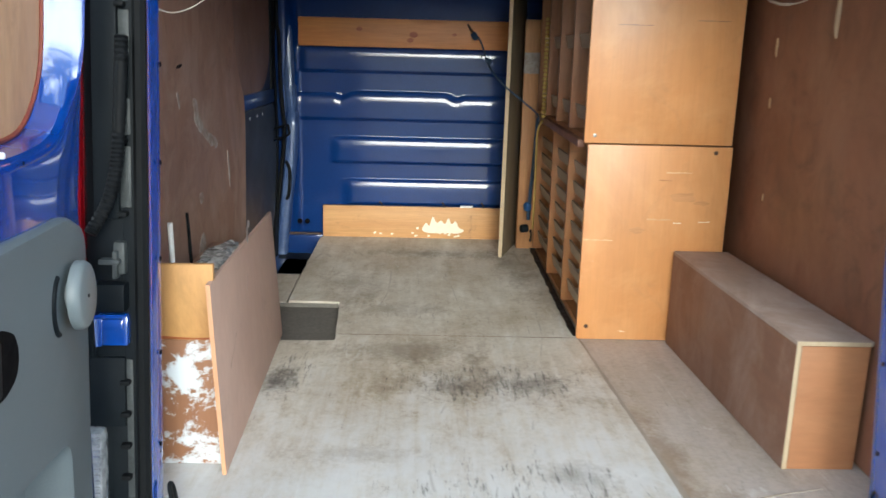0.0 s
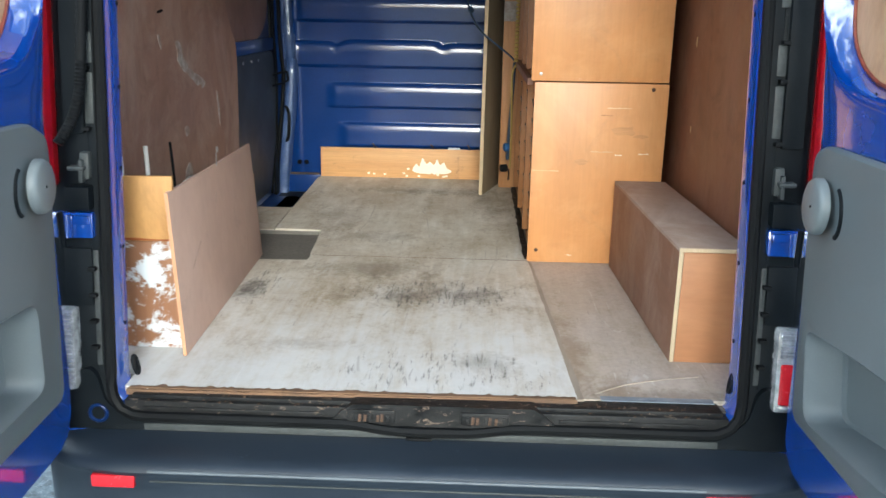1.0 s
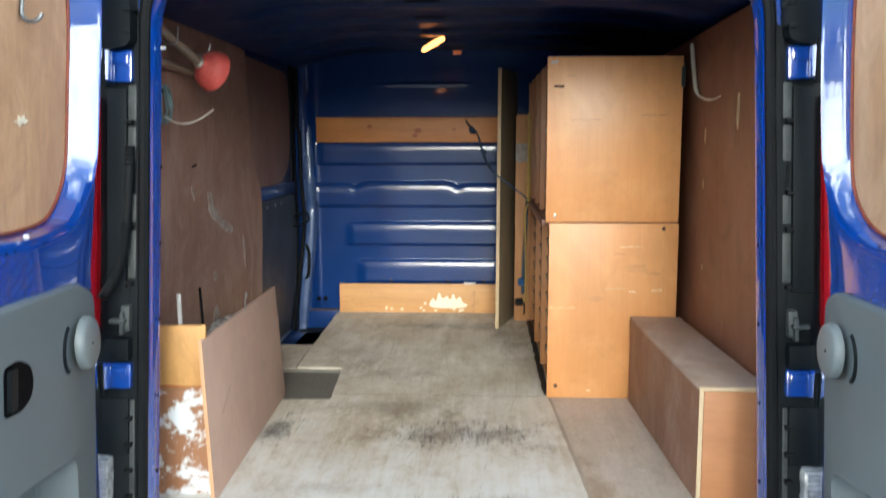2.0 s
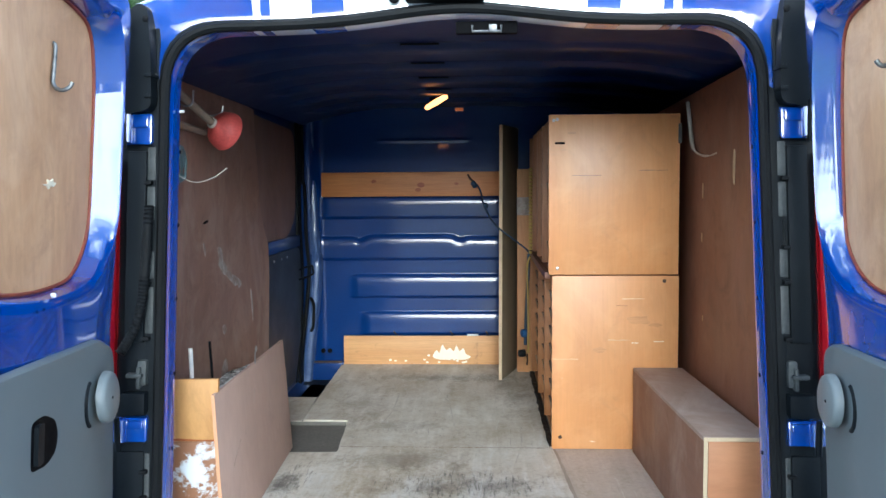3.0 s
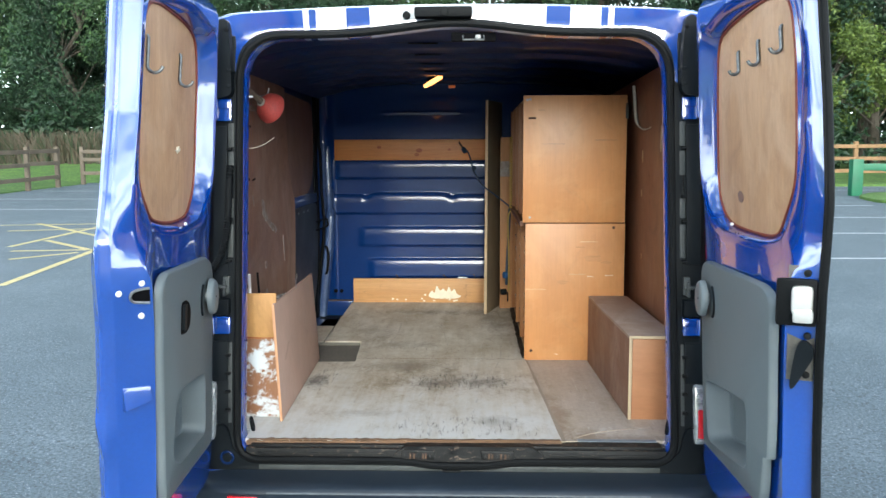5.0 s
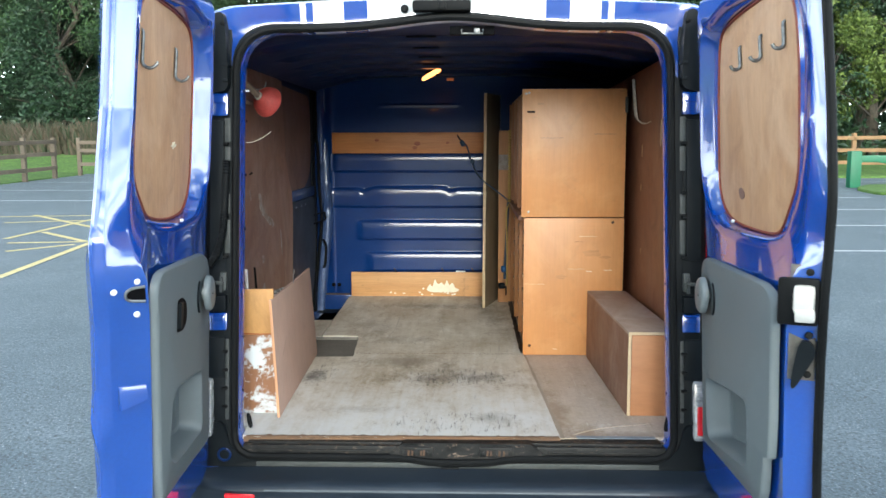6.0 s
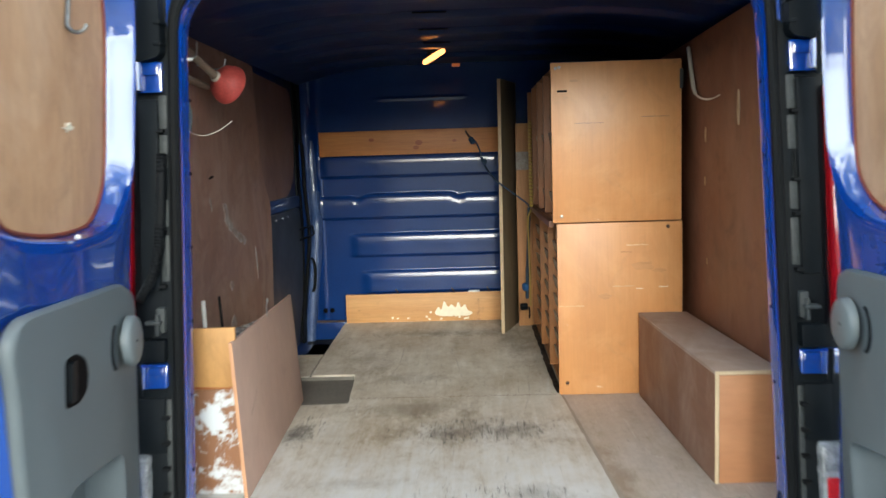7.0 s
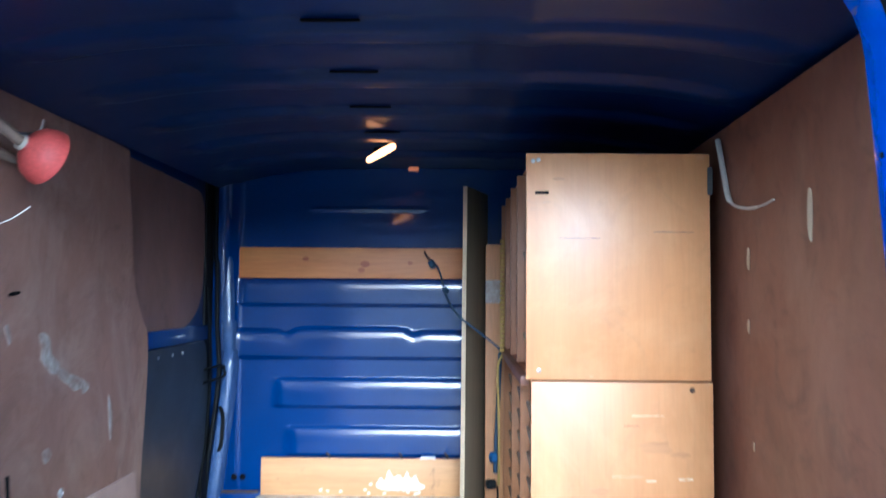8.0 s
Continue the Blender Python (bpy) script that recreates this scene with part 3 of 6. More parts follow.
WL, YL = "worn white parking bay line on asphalt", "worn yellow hatching line on asphalt"
for y in (8.16, 11.04, 13.77, 16.64):
    stripe((4.4, y), (9.4 if y < 16 else 9.2, y), 0.1, "line_w", WL)
stripe((10.0, 22.3), (22, 22.3), 0.1, "line_w", WL)
for y in (15.72, 18.9, 22.26):
    stripe((-13.0, y), (-7.4, y), 0.1, "line_w", WL)
for a, b in (((-5.0, 6.0), (-5.6, 12.4)), ((-8.6, 12.25), (-6.2, 12.6)), ((-8.04, 12.58), (-5.3, 9.9)), ((-7.9, 11.3), (-6.0, 11.85)), ((-6.7, 9.2), (-6.6, 12.4)), ((-6.42, 8.75), (-5.4, 8.9)), ((-6.0, 7.95), (-5.4, 8.62)), ((-6.54, 9.99), (-5.36, 8.9))):
    stripe(a, b, 0.1, "line_y", YL)

# lawn bank outside the car park's edge: rises gently behind the fence
bm = bmesh.new()
rows = []
for yy in (26.6, 27.6, 29, 31, 34, 40, 60, 90):
    rise = 0.03 + 1.15 * min(1, max(0, (yy - 26.6) / 9.5)) ** 1.1 + 0.02 * max(0, yy - 36)
    rows.append([(x, yy + (0.02 * abs(x) if yy < 28 else 0), ground_z(yy) + (rise if yy > 26.6 else -0.05)) for x in np.linspace(-90, 9.5, 30)])
bm = loops(rows, False)
solo("lawn", bm, "lawn", (0, 0, 0), "bright mown grass bank behind the fence", "lawn", kind="structure")
bm = bmesh.new()
rows = [[(x, y, ground_z(y) + (max(0.0, -13.6 - x) * 0.085 + 0.03 if x < -13.6 else -0.05)) for y in np.linspace(-20, 26.6, 16)] for x in (-13.55, -13.62, -15, -18, -23, -40, -80)]
solo("lawn", loops(rows, False), "lawn", (0, 0, 0), "bright mown grass beside the car park", "lawn", kind="structure")
bm = prism(rounded([(9.7, 17.3), (10.6, 17.2), (24, 15.5), (24, 20.4), (10.9, 20.4), (9.9, 19.0)], 0.5), lambda a, b, c: (a, b, ground_z(b) + c), -0.05, 0.07, 0.02)
solo("lawn", bm, "lawn", (0, 0, 0), "grass island with a worn earthy edge", "lawn", kind="structure")
rows = [[(x, yy, ground_z(yy) + r) for x in np.linspace(9.6, 60, 20)] for yy, r in ((24.2, -0.05), (24.3, 0.06), (26, 0.15), (30, 0.3), (60, 1.5))]
solo("lawn", loops(rows, False), "lawn", (0, 0, 0), "shaded grass verge under the trees", "lawn", kind="structure")


def fence(base, length, step, height, rails, material, label, along_y, post_w=0.13):
    x0, y0 = base
    t = thing("fence", (x0, y0, ground_z(y0)), label, "fence")
    n = int(length / step) + 1
    rng = random.Random(int(abs(x0) * 10))
    spots = []
    for i in range(n):
        d = i * step
        x, y = (x0, y0 + d) if along_y else (x0 + d, y0)
        spots.append((x, y))
        h = height + rng.uniform(-0.03, 0.03)
        part("post", box(x - post_w / 2, x + post_w / 2, y - post_w / 2, y + post_w / 2, ground_z(y) - 0.1, ground_z(y) + h, 0.012), material, t)
    for (xa, ya), (xb, yb) in zip(spots, spots[1:]):
        for z in rails:
            o = 0.07
            j = rng.uniform(-0.02, 0.02)
            za, zb = ground_z(ya) + z + j, ground_z(yb) + z + rng.uniform(-0.02, 0.02)
            if along_y:
                pts = [(xa + o, ya, za - 0.06), (xa + o + 0.045, ya, za - 0.06), (xb + o + 0.045, yb - 0.01, zb - 0.06), (xb + o, yb - 0.01, zb - 0.06)]
            else:
                pts = [(xa, ya - o, za - 0.06), (xb - 0.01, yb - o, zb - 0.06), (xb - 0.01, yb - o - 0.045, zb - 0.06), (xa, ya - o - 0.045, za - 0.06)]
            part("rail", hexa(pts + [(p[0], p[1], p[2] + 0.12) for p in pts], 0.006), material, t)
    return t


fence((-13.5, 5.7), 20.3, 1.86, 1.33, (0.36, 0.8, 1.18), "fence", "weathered brown post and rail timber fence beside the lawn", True)
fence((-13.5, 26.1), 22, 2.0, 1.3, (0.4, 0.85, 1.15), "fence", "weathered low timber fence along the grass bank", False)
fence((10.9, 25.3), 20, 1.75, 1.42, (0.45, 0.85, 1.27), "fence_o", "newer orange-brown post and rail timber fence", False)
bar = thing("barrier", (10.3, 20.0, ground_z(20)), "green painted timber height barrier post with sloping arm", "barrier")
part("post", box(10.16, 10.44, 19.87, 20.13, ground_z(20) - 0.1, ground_z(20) + 0.97, 0.015), "green", bar)
part("arm", hexa([(10.44, 19.93, 1.02), (14.5, 19.93, 0.98), (14.5, 20.07, 0.98), (10.44, 20.07, 1.02), (10.44, 19.93, 1.2), (14.5, 19.93, 1.24), (14.5, 20.07, 1.24), (10.44, 20.07, 1.2)], 0.012), "green", bar)
part("brace", hexa([(11.0, 19.94, 1.0), (14.5, 19.94, 0.6), (14.5, 20.06, 0.6), (11.0, 20.06, 1.0), (11.0, 19.94, 1.1), (14.5, 19.94, 0.72), (14.5, 20.06, 0.72), (11.0, 20.06, 1.1)], 0.01), "green", bar)


# ---- trees ----
def leaf_cloud(clumps, per, size, seed):
    """Folded leaf sprays scattered in the shells of many clumps."""
    rng = np.random.default_rng(seed)
    verts, faces = [], []
    for cx, cy, cz, r in clumps:
        d = rng.normal(size=(per, 3))
        d /= np.linalg.norm(d, axis=1)[:, None]
        p = np.array([cx, cy, cz]) + d * (r * rng.uniform(0.35, 1.05, (per, 1)) ** 0.6) * np.array([1, 1, 0.75])
        for q, out in zip(p, d):
            a = rng.normal(size=3) + out * 0.3
            a /= np.linalg.norm(a)
            b = np.cross(a, rng.normal(size=3))
            b /= np.linalg.norm(b) + 1e-9
            s = size * rng.uniform(0.6, 1.4)
            n = np.cross(a, b) * s * 0.25
            k = len(verts)
            verts += [q - a * s, q + b * s * 0.45 + n, q + a * s, q - b * s * 0.45 + n]
            faces += [(k, k + 1, k + 2), (k, k + 2, k + 3)]
    me = bpy.data.meshes.new("crown")
    me.from_pydata([tuple(v) for v in verts], [], faces)
    return me


def tree(x, y, height, spread, seed, material, label):
    rng = random.Random(seed)
    base = (x, y, ground_z(y) + 0.4)
    t = thing("tree", base, label, "tree", "trees behind the car park")
    b = Vector(base)
    trunk = [b + Vector((rng.uniform(-0.15, 0.15) * k, rng.uniform(-0.15, 0.15) * k, height * 0.8 * k / 6 - (0.5 if k == 0 else 0))) for k in range(7)]
    bms = [tube(trunk, [0.24 * (1 - 0.13 * k) * height / 12 for k in range(7)], 10)]
    clumps = []
    for k in range(36):
        f = rng.uniform(0.1, 1.0)
        s = trunk[min(6, 1 + int(f * 5))]
        a = rng.uniform(0, 6.28)
        reach = spread * (1.05 - 0.6 * f) * rng.uniform(0.5, 1.0)
        e = Vector((b.x + reach * math.cos(a), b.y + reach * math.sin(a), b.z + height * (0.12 + 0.88 * f)))
        mid = s.lerp(e, 0.5) + Vector((0, 0, 0.25))
        bms.append(tube([s, mid, e], [0.05, 0.03, 0.008], 5))
        clumps.append((*e, rng.uniform(0.75, 1.4) * spread / 3.4))
    part("trunk", joined(*bms), "bark", t)
    me = leaf_cloud([(cx - b.x, cy - b.y, cz - b.z, r) for cx, cy, cz, r in clumps], 620, 0.085, seed)
    me.materials.append(M[material])
    cr = new("crown", me)
    cr.parent = t
    ORIGIN[cr.name] = b
    return t


random.seed(17)
TL = "tall leafy green broadleaf tree at the wood's edge"
protos = [tree(-14, 35, 13, 4.2, 3, "leaf_a", TL), tree(-19, 37, 12, 4.0, 5, "leaf_b", TL), tree(16, 31, 12, 4.4, 8, "leaf_b", "dark dense green tree behind the new fence")]
rt = random.Random(21)
for i, (x, y) in enumerate([(-24, 36), (-29, 38), (-9, 36), (-4, 38), (1, 36), (6, 37), (11, 35), (21, 32), (26, 34), (-35, 36), (-16.5, 41), (-21.5, 43), (-27, 44), (-11.5, 42), (13.5, 37), (18.5, 38), (24, 40), (-6, 43), (3.5, 43), (9, 43), (31, 35), (-32, 45)]):
    s = rt.uniform(0.9, 1.25)
    copy_thing(protos[(i * 2 + i // 3) % 3], Matrix.LocRotScale((x, y, ground_z(y) + 0.4), Euler((0, 0, rt.uniform(0, 6.28))), (s, s, s * rt.uniform(0.95, 1.15))))
# a light-leaved tree low behind the post on the verge
tree(13.2, 29.5, 7.5, 3.0, 14, "leaf_c", "yellowish green young tree hanging over the fence")

me = leaf_cloud([(random.uniform(-45, 45), random.uniform(46, 54), random.uniform(1, 16), 2.3) for k in range(420)], 110, 0.40, 77)
me.materials.append(M["leaf_b"])
tagged(new("woods", me), "dense dark green woodland behind the first trees", "woods", kind="stuff")
# unseen treeline added behind the camera to keep low sky off the bulkhead
me = leaf_cloud([(random.uniform(-80, 80), random.uniform(-62, -56), random.uniform(0.5, 5.6), 1.7) for k in range(420)], 70, 0.5, 79)
me.materials.append(M["leaf_b"])
tagged(new("woods", me), "unseen low green woodland behind the camera, added to block low sky", "woods", kind="stuff")
me = leaf_cloud([(random.uniform(-36, -6), random.uniform(33.5, 36), random.uniform(1.6, 3.2), 0.9) for k in range(70)] + [(random.uniform(9, 32), random.uniform(29, 31), random.uniform(0.9, 2.6), 0.9) for k in range(60)], 110, 0.16, 78)
me.materials.append(M["leaf_b"])
tagged(new("undergrowth", me), "dark green bushy undergrowth at the wood's foot", "bushes", kind="stuff")
rng = np.random.default_rng(4)
verts, faces = [], []
for k in range(9000):
    x, y = rng.uniform(-34, -3), rng.uniform(31.2, 33.6)
    z = ground_z(y) + 0.03 + 1.15 * ((y - 26.6) / 9.5) ** 1.1 - 0.05
    h, w = rng.uniform(0.5, 1.4), rng.uniform(0.015, 0.04)
    lx, ly = rng.normal(0, 0.35), rng.normal(0, 0.35)
    n = len(verts)
    verts += [(x - w, y, z), (x + w, y, z), (x + lx * 0.4 + w, y + ly * 0.4, z + h * 0.6), (x + lx * 0.4 - w, y + ly * 0.4, z + h * 0.6), (x + lx, y + ly, z + h)]
    faces += [(n, n + 1, n + 2, n + 3), (n + 3, n + 2, n + 4)]
me = bpy.data.meshes.new("reeds")
me.from_pydata(verts, [], faces)
me.materials.append(M["reeds"])
tagged(new("reeds", me), "dry brown reeds and tall grass along the lawn", "reeds", kind="stuff")


# ---- van shell ----
N = 176
CX = -0.012


def aperture(grow, z0=0.512, z1=1.890, crown=0.036, rb=0.075, rt=0.15, sag=0.0):
    """The rear opening's outline in x and z, grown outwards."""
    hw = 0.71 + grow
    pts = rounded([(-hw, z0 - grow), (hw, z0 - grow), (hw - 0.015, z1 + grow), (-hw + 0.003, z1 + grow)], [rb, rb, rt, rt], 12)
    out = []
    for x, z in resample(pts, N):
        if z > z1 + grow - 0.06:
            z += crown * math.exp(-((x / 0.24) ** 2))
        if z < z0 - grow + 0.01:
            z -= sag * math.exp(-(((x - 0.02) / 0.15) ** 4))
        out.append((x + CX, z))
    return out


def skirt(high, low):
    """The opening's outline, grown less along the roof edge than round the pillars and sill."""
    return [a if a[1] > 1.72 else b for a, b in zip(aperture(high, sag=0.016), aperture(low, sag=0.016))]


def shell(hw, z0, z1, top, crown=0.0):
    pts = rounded([(-hw, z0), (hw, z0), (hw, 1.25), (top, z1), (-top, z1), (-hw, 1.25)], [0.05, 0.05, 0.3, 0.12, 0.12, 0.3], 12)
    return [(x, z + crown * (1 - (x / 0.8) ** 2) if z > 1.88 else z) for x, z in resample(pts, N)]


def ring(outline, y, tilt=True):
    return [(x, y + (lean(z) if tilt else 0), z) for x, z in outline]


def brow(outline, y, top):
    """A ring whose roof edge is set forward or back of the rest."""
    return [(x, y + lean(z) + top * ease((z - 1.86) / 0.05), z) for x, z in outline]


def ease(t):
    t = min(1.0, max(0.0, t))
    return t * t * (3 - 2 * t)


van = thing("van", (0, 1.2, 0.02), "blue panel van with both rear doors open", "van")
rows = [ring(aperture(0.0, sag=0.016), 0.07), ring(aperture(0.0, sag=0.016), 0.012), ring(aperture(0.006, sag=0.016), 0.0), brow(aperture(0.035), 0.0, 0.003), brow(aperture(0.05), 0.012, -0.016), brow(shell(0.86, 0.45, 1.966, 0.84, 0.026), -0.002, -0.016), brow(shell(0.89, 0.43, 1.974, 0.86, 0.026), 0.02, -0.022), ring(shell(0.93, 0.42, 1.979, 0.88, 0.026), 0.06), ring(shell(0.95, 0.40, 1.984, 0.92, 0.026), 0.6), ring(shell(0.95, 0.40, 1.988, 0.92, 0.026), 2.66, False)]
part("body_shell", loops(rows), "body", van, "glossy blue body with white roof stripes")
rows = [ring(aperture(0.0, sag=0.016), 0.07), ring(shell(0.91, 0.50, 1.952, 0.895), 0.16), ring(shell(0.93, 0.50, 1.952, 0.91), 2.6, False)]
part("inner_skin", loops(rows), "blue_in", van, "blue inner body panels, darkened for the shade inside")

# bulkhead with pressed ribs
def rib_line(k, x):
    if k == 1:
        up = 0.010 / (1 + math.exp(-(x + 0.565) * 90)) * (1 / (1 + math.exp((x + 0.10) * 90)))
        return 1.244 + up - 0.016 * math.exp(-(((x + 0.605) / 0.022) ** 2)) - 0.016 * math.exp(-(((x + 0.075) / 0.022) ** 2))
    return (1.463, 1.244, 1.042, 0.842, 1.757)[k]


RIB_ENDS = ((-0.80, 0.74), (-0.83, 0.74), (-0.645, 0.74), (-0.59, 0.74), (-0.50, -0.03))


def press(x, z):
    d = 0.0
    for k, (xa, xb) in enumerate(RIB_ENDS):
        t, low = rib_line(k, x) + 0.012 - z, (1.463, 1.244, 1.042, 0.842, 1.757)[k] + 0.012 - z
        if k == 4:
            d += 0.0045 * math.exp(-((low - 0.012) / 0.008) ** 2) * ease((x - xa + 0.02) / 0.05) * ease((xb + 0.02 - x) / 0.05)
            continue
        if t <= 0 or low >= 0.128:
            continue
        p = math.sqrt(1 - (1 - t / 0.062) ** 2) if t < 0.062 else 1.0 if low < 0.112 else 0.5 + 0.5 * math.cos((low - 0.112) / 0.016 * 3.1416)
        d += 0.017 * p * ease((x - xa + 0.02) / 0.05) * ease((xb + 0.02 - x) / 0.05)
    d += 0.05 * ease((-0.80 - x) / 0.06)
    return d


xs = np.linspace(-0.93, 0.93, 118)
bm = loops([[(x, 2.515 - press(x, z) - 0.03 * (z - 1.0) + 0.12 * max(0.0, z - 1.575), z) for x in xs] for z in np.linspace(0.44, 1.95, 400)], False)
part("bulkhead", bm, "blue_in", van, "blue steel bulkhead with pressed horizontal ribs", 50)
part("front_wall", box(-0.93, 0.93, 2.56, 2.66, 0.40, 1.97, 0.01), "blue", van)
part("underfloor", box(-0.92, 0.92, 0.02, 2.62, 0.42, 0.50, 0.01), "plastic", van)


def tyre(x, y):
    w = part("wheel", disc((x - 0.1, y, 0.33 + ground_z(y)), (1, 0, 0), 0.32, 0.2, 40, 0.03), "black", van, "black rubber tyre")
    part("hub", disc((x + (0.1 if x > 0 else -0.1) * 1.0, y, 0.33 + ground_z(y)), (1 if x > 0 else -1, 0, 0), 0.19, 0.02, 30, 0.006), "steel", w, "dull steel wheel centre")


for sx in (-0.8, 0.8):
    tyre(sx, 0.78)

# ceiling: curved roof skin with cross bows
bows = (0.665, 1.035, 1.405, 1.775, 2.145)


def roof_z(x, y):
    z = 1.932 - 0.085 * (abs(x) / 0.87) ** 4
    for b in bows:
        z -= 0.020 * math.exp(-(((y - b) / 0.055) ** 6)) * ease((0.8 - abs(x)) / 0.08)
    z -= 0.006 * math.exp(-(((x - 0.25) / 0.03) ** 2)) + 0.006 * math.exp(-(((x + 0.3) / 0.03) ** 2))
    return z


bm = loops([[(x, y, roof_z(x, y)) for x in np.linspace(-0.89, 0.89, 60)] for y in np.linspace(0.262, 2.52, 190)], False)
solo("ceiling", bm, "roof_in", (0, 1.2, 1.93), "ribbed blue steel roof inside the van, darkened for shade", "ceiling", kind="structure", smooth=50)

for b in bows[:4]:
    for x0, x1, dy in ((-0.20, -0.085, -0.068), (-0.11, 0.09, 0.064)):
        part("roof_slot", box(x0, x1, b + dy - 0.005, b + dy + 0.005, 1.9235, 1.9285, 0.002), "hole", van, "dark slot beside a roof bow")

# opening seal, sill, bumper
bm = tube([(x, lean(z) - 0.008, z) for x, z in aperture(0.010, sag=0.016)], 0.0125, 8, True)
part("door_seal", bm, "black", van, "thick black rubber seal round the rear opening")
rows = [ring(aperture(0.012, sag=0.016), -0.003), ring(aperture(0.018, sag=0.016), -0.005), ring(skirt(0.026, 0.045), -0.004), ring(skirt(0.029, 0.052), 0.004)]
part("seal_lip", loops(rows), "plastic", van)
bm = joined(box(-0.705, 0.682, -0.016, 0.05, 0.486, 0.540, 0.006), box(-0.69, 0.67, -0.004, 0.05, 0.536, 0.549, 0.004), box(-0.66, -0.24, -0.020, 0.012, 0.520, 0.527, 0.003), box(0.30, 0.63, -0.020, 0.012, 0.519, 0.526, 0.003), prism([(-0.23, 0.50), (-0.20, 0.533), (-0.17, 0.552), (0.24, 0.552), (0.27, 0.533), (0.30, 0.50)], lambda a, b, c: (a, c, b), -0.022, 0.02, 0.004))
part("sill", bm, "sill", van, "grimy black rear sill with scuffed paint")
for xa in (-0.185, 0.075):
    lr = part("latch_recess", box(xa, xa + 0.11, -0.026, 0.004, 0.508, 0.540, 0.004), "sill", van, "grimy latch recess")
    for k in range(7):
        dx, h = 0.010 + 0.0135 * k + 0.003 * math.sin(k * 2.3 + xa * 9), 0.014 + 0.006 * abs(math.sin(k * 1.7 + xa * 5))
        part("worn_slat", hexa([(xa + dx, -0.029, 0.512), (xa + dx + 0.007, -0.029, 0.512), (xa + dx + 0.007, -0.02, 0.512), (xa + dx, -0.02, 0.512), (xa + dx + 0.001, -0.028, 0.512 + h), (xa + dx + 0.008, -0.028, 0.511 + h), (xa + dx + 0.008, -0.02, 0.511 + h), (xa + dx + 0.001, -0.02, 0.512 + h)], 0.001), "rust" if k % 3 else "sill", lr)
rg = random.Random(44)
grit = []
for k in range(110):
    x, y = rg.uniform(-0.67, 0.66), rg.uniform(-0.018, 0.016)
    w, h = rg.uniform(0.002, 0.010), rg.uniform(0.001, 0.003)
    z = 0.5485 if y > -0.004 else 0.5395
    grit.append(hexa([(x, y, z), (x + w, y + rg.uniform(-0.003, 0.003), z), (x + w * 0.8, y + rg.uniform(0.003, 0.009), z), (x, y + 0.006, z), (x + w * 0.2, y + 0.001, z + h), (x + w * 0.8, y + 0.001, z + h), (x + w * 0.7, y + 0.004, z + h), (x + 0.001, y + 0.004, z + h)]))
tagged(part("sill_grit", joined(*grit), "rust", van), "rusty grit and wood crumbs on the sill", kind="stuff")
part("sill_plate", joined(box(-0.66, -0.03, -0.022, 0.0, 0.468, 0.485, 0.003), box(-0.02, 0.66, -0.022, 0.0, 0.468, 0.485, 0.003)), "strip", van, "grey metal strip under the seal")
for xa, xb in ((-0.66, -0.19), (0.23, 0.64)):
    part("sill_flange", box(xa, xb, -0.0185, 0.004, 0.483, 0.4885, 0.002), "blue", van)
part("sill_clip", box(-0.05, 0.01, -0.03, 0.0, 0.462, 0.474, 0.003), "black", van)
sec = [(0.02, 0.468), (-0.02, 0.468), (-0.120, 0.466), (-0.150, 0.462), (-0.162, 0.454), (-0.167, 0.444), (-0.163, 0.434), (-0.157, 0.426), (-0.155, 0.37), (-0.154, 0.29), (-0.14, 0.235), (-0.12, 0.215), (0.02, 0.215)]
rows = []
for x in np.r_[np.linspace(-0.885, -0.64, 22), np.linspace(-0.60, 0.60, 28), np.linspace(0.64, 0.885, 22)]:
    k = max(0.0, (abs(x) - 0.62) / 0.27)
    f = math.sqrt(max(0.02, 1 - k**2.2))
    sink = 0.012 * max(0, k) ** 2
    rows.append([(x, y * f if y < 0 else y, z - sink) for y, z in sec])
bumper = part("bumper", loops(rows, True, True), "bumper", van, "dark scuffed plastic rear bumper with a step", 40)
for sx in (-0.665, 0.665):
    part("reflector", box(sx - 0.05 + CX, sx + 0.045 + CX, -0.164, -0.15, 0.404, 0.433, 0.003), "reflector", bumper, "red reflector")
part("bumper_lip", tube([(x, -0.1645, 0.4465) for x in np.linspace(-0.60, 0.60, 24)], 0.0045, 8), "lip", bumper, "scuffed pale bumper lip")
part("bumper_line", box(-0.60, 0.60, -0.159, -0.15, 0.416, 0.420, 0.002), "strip", bumper)

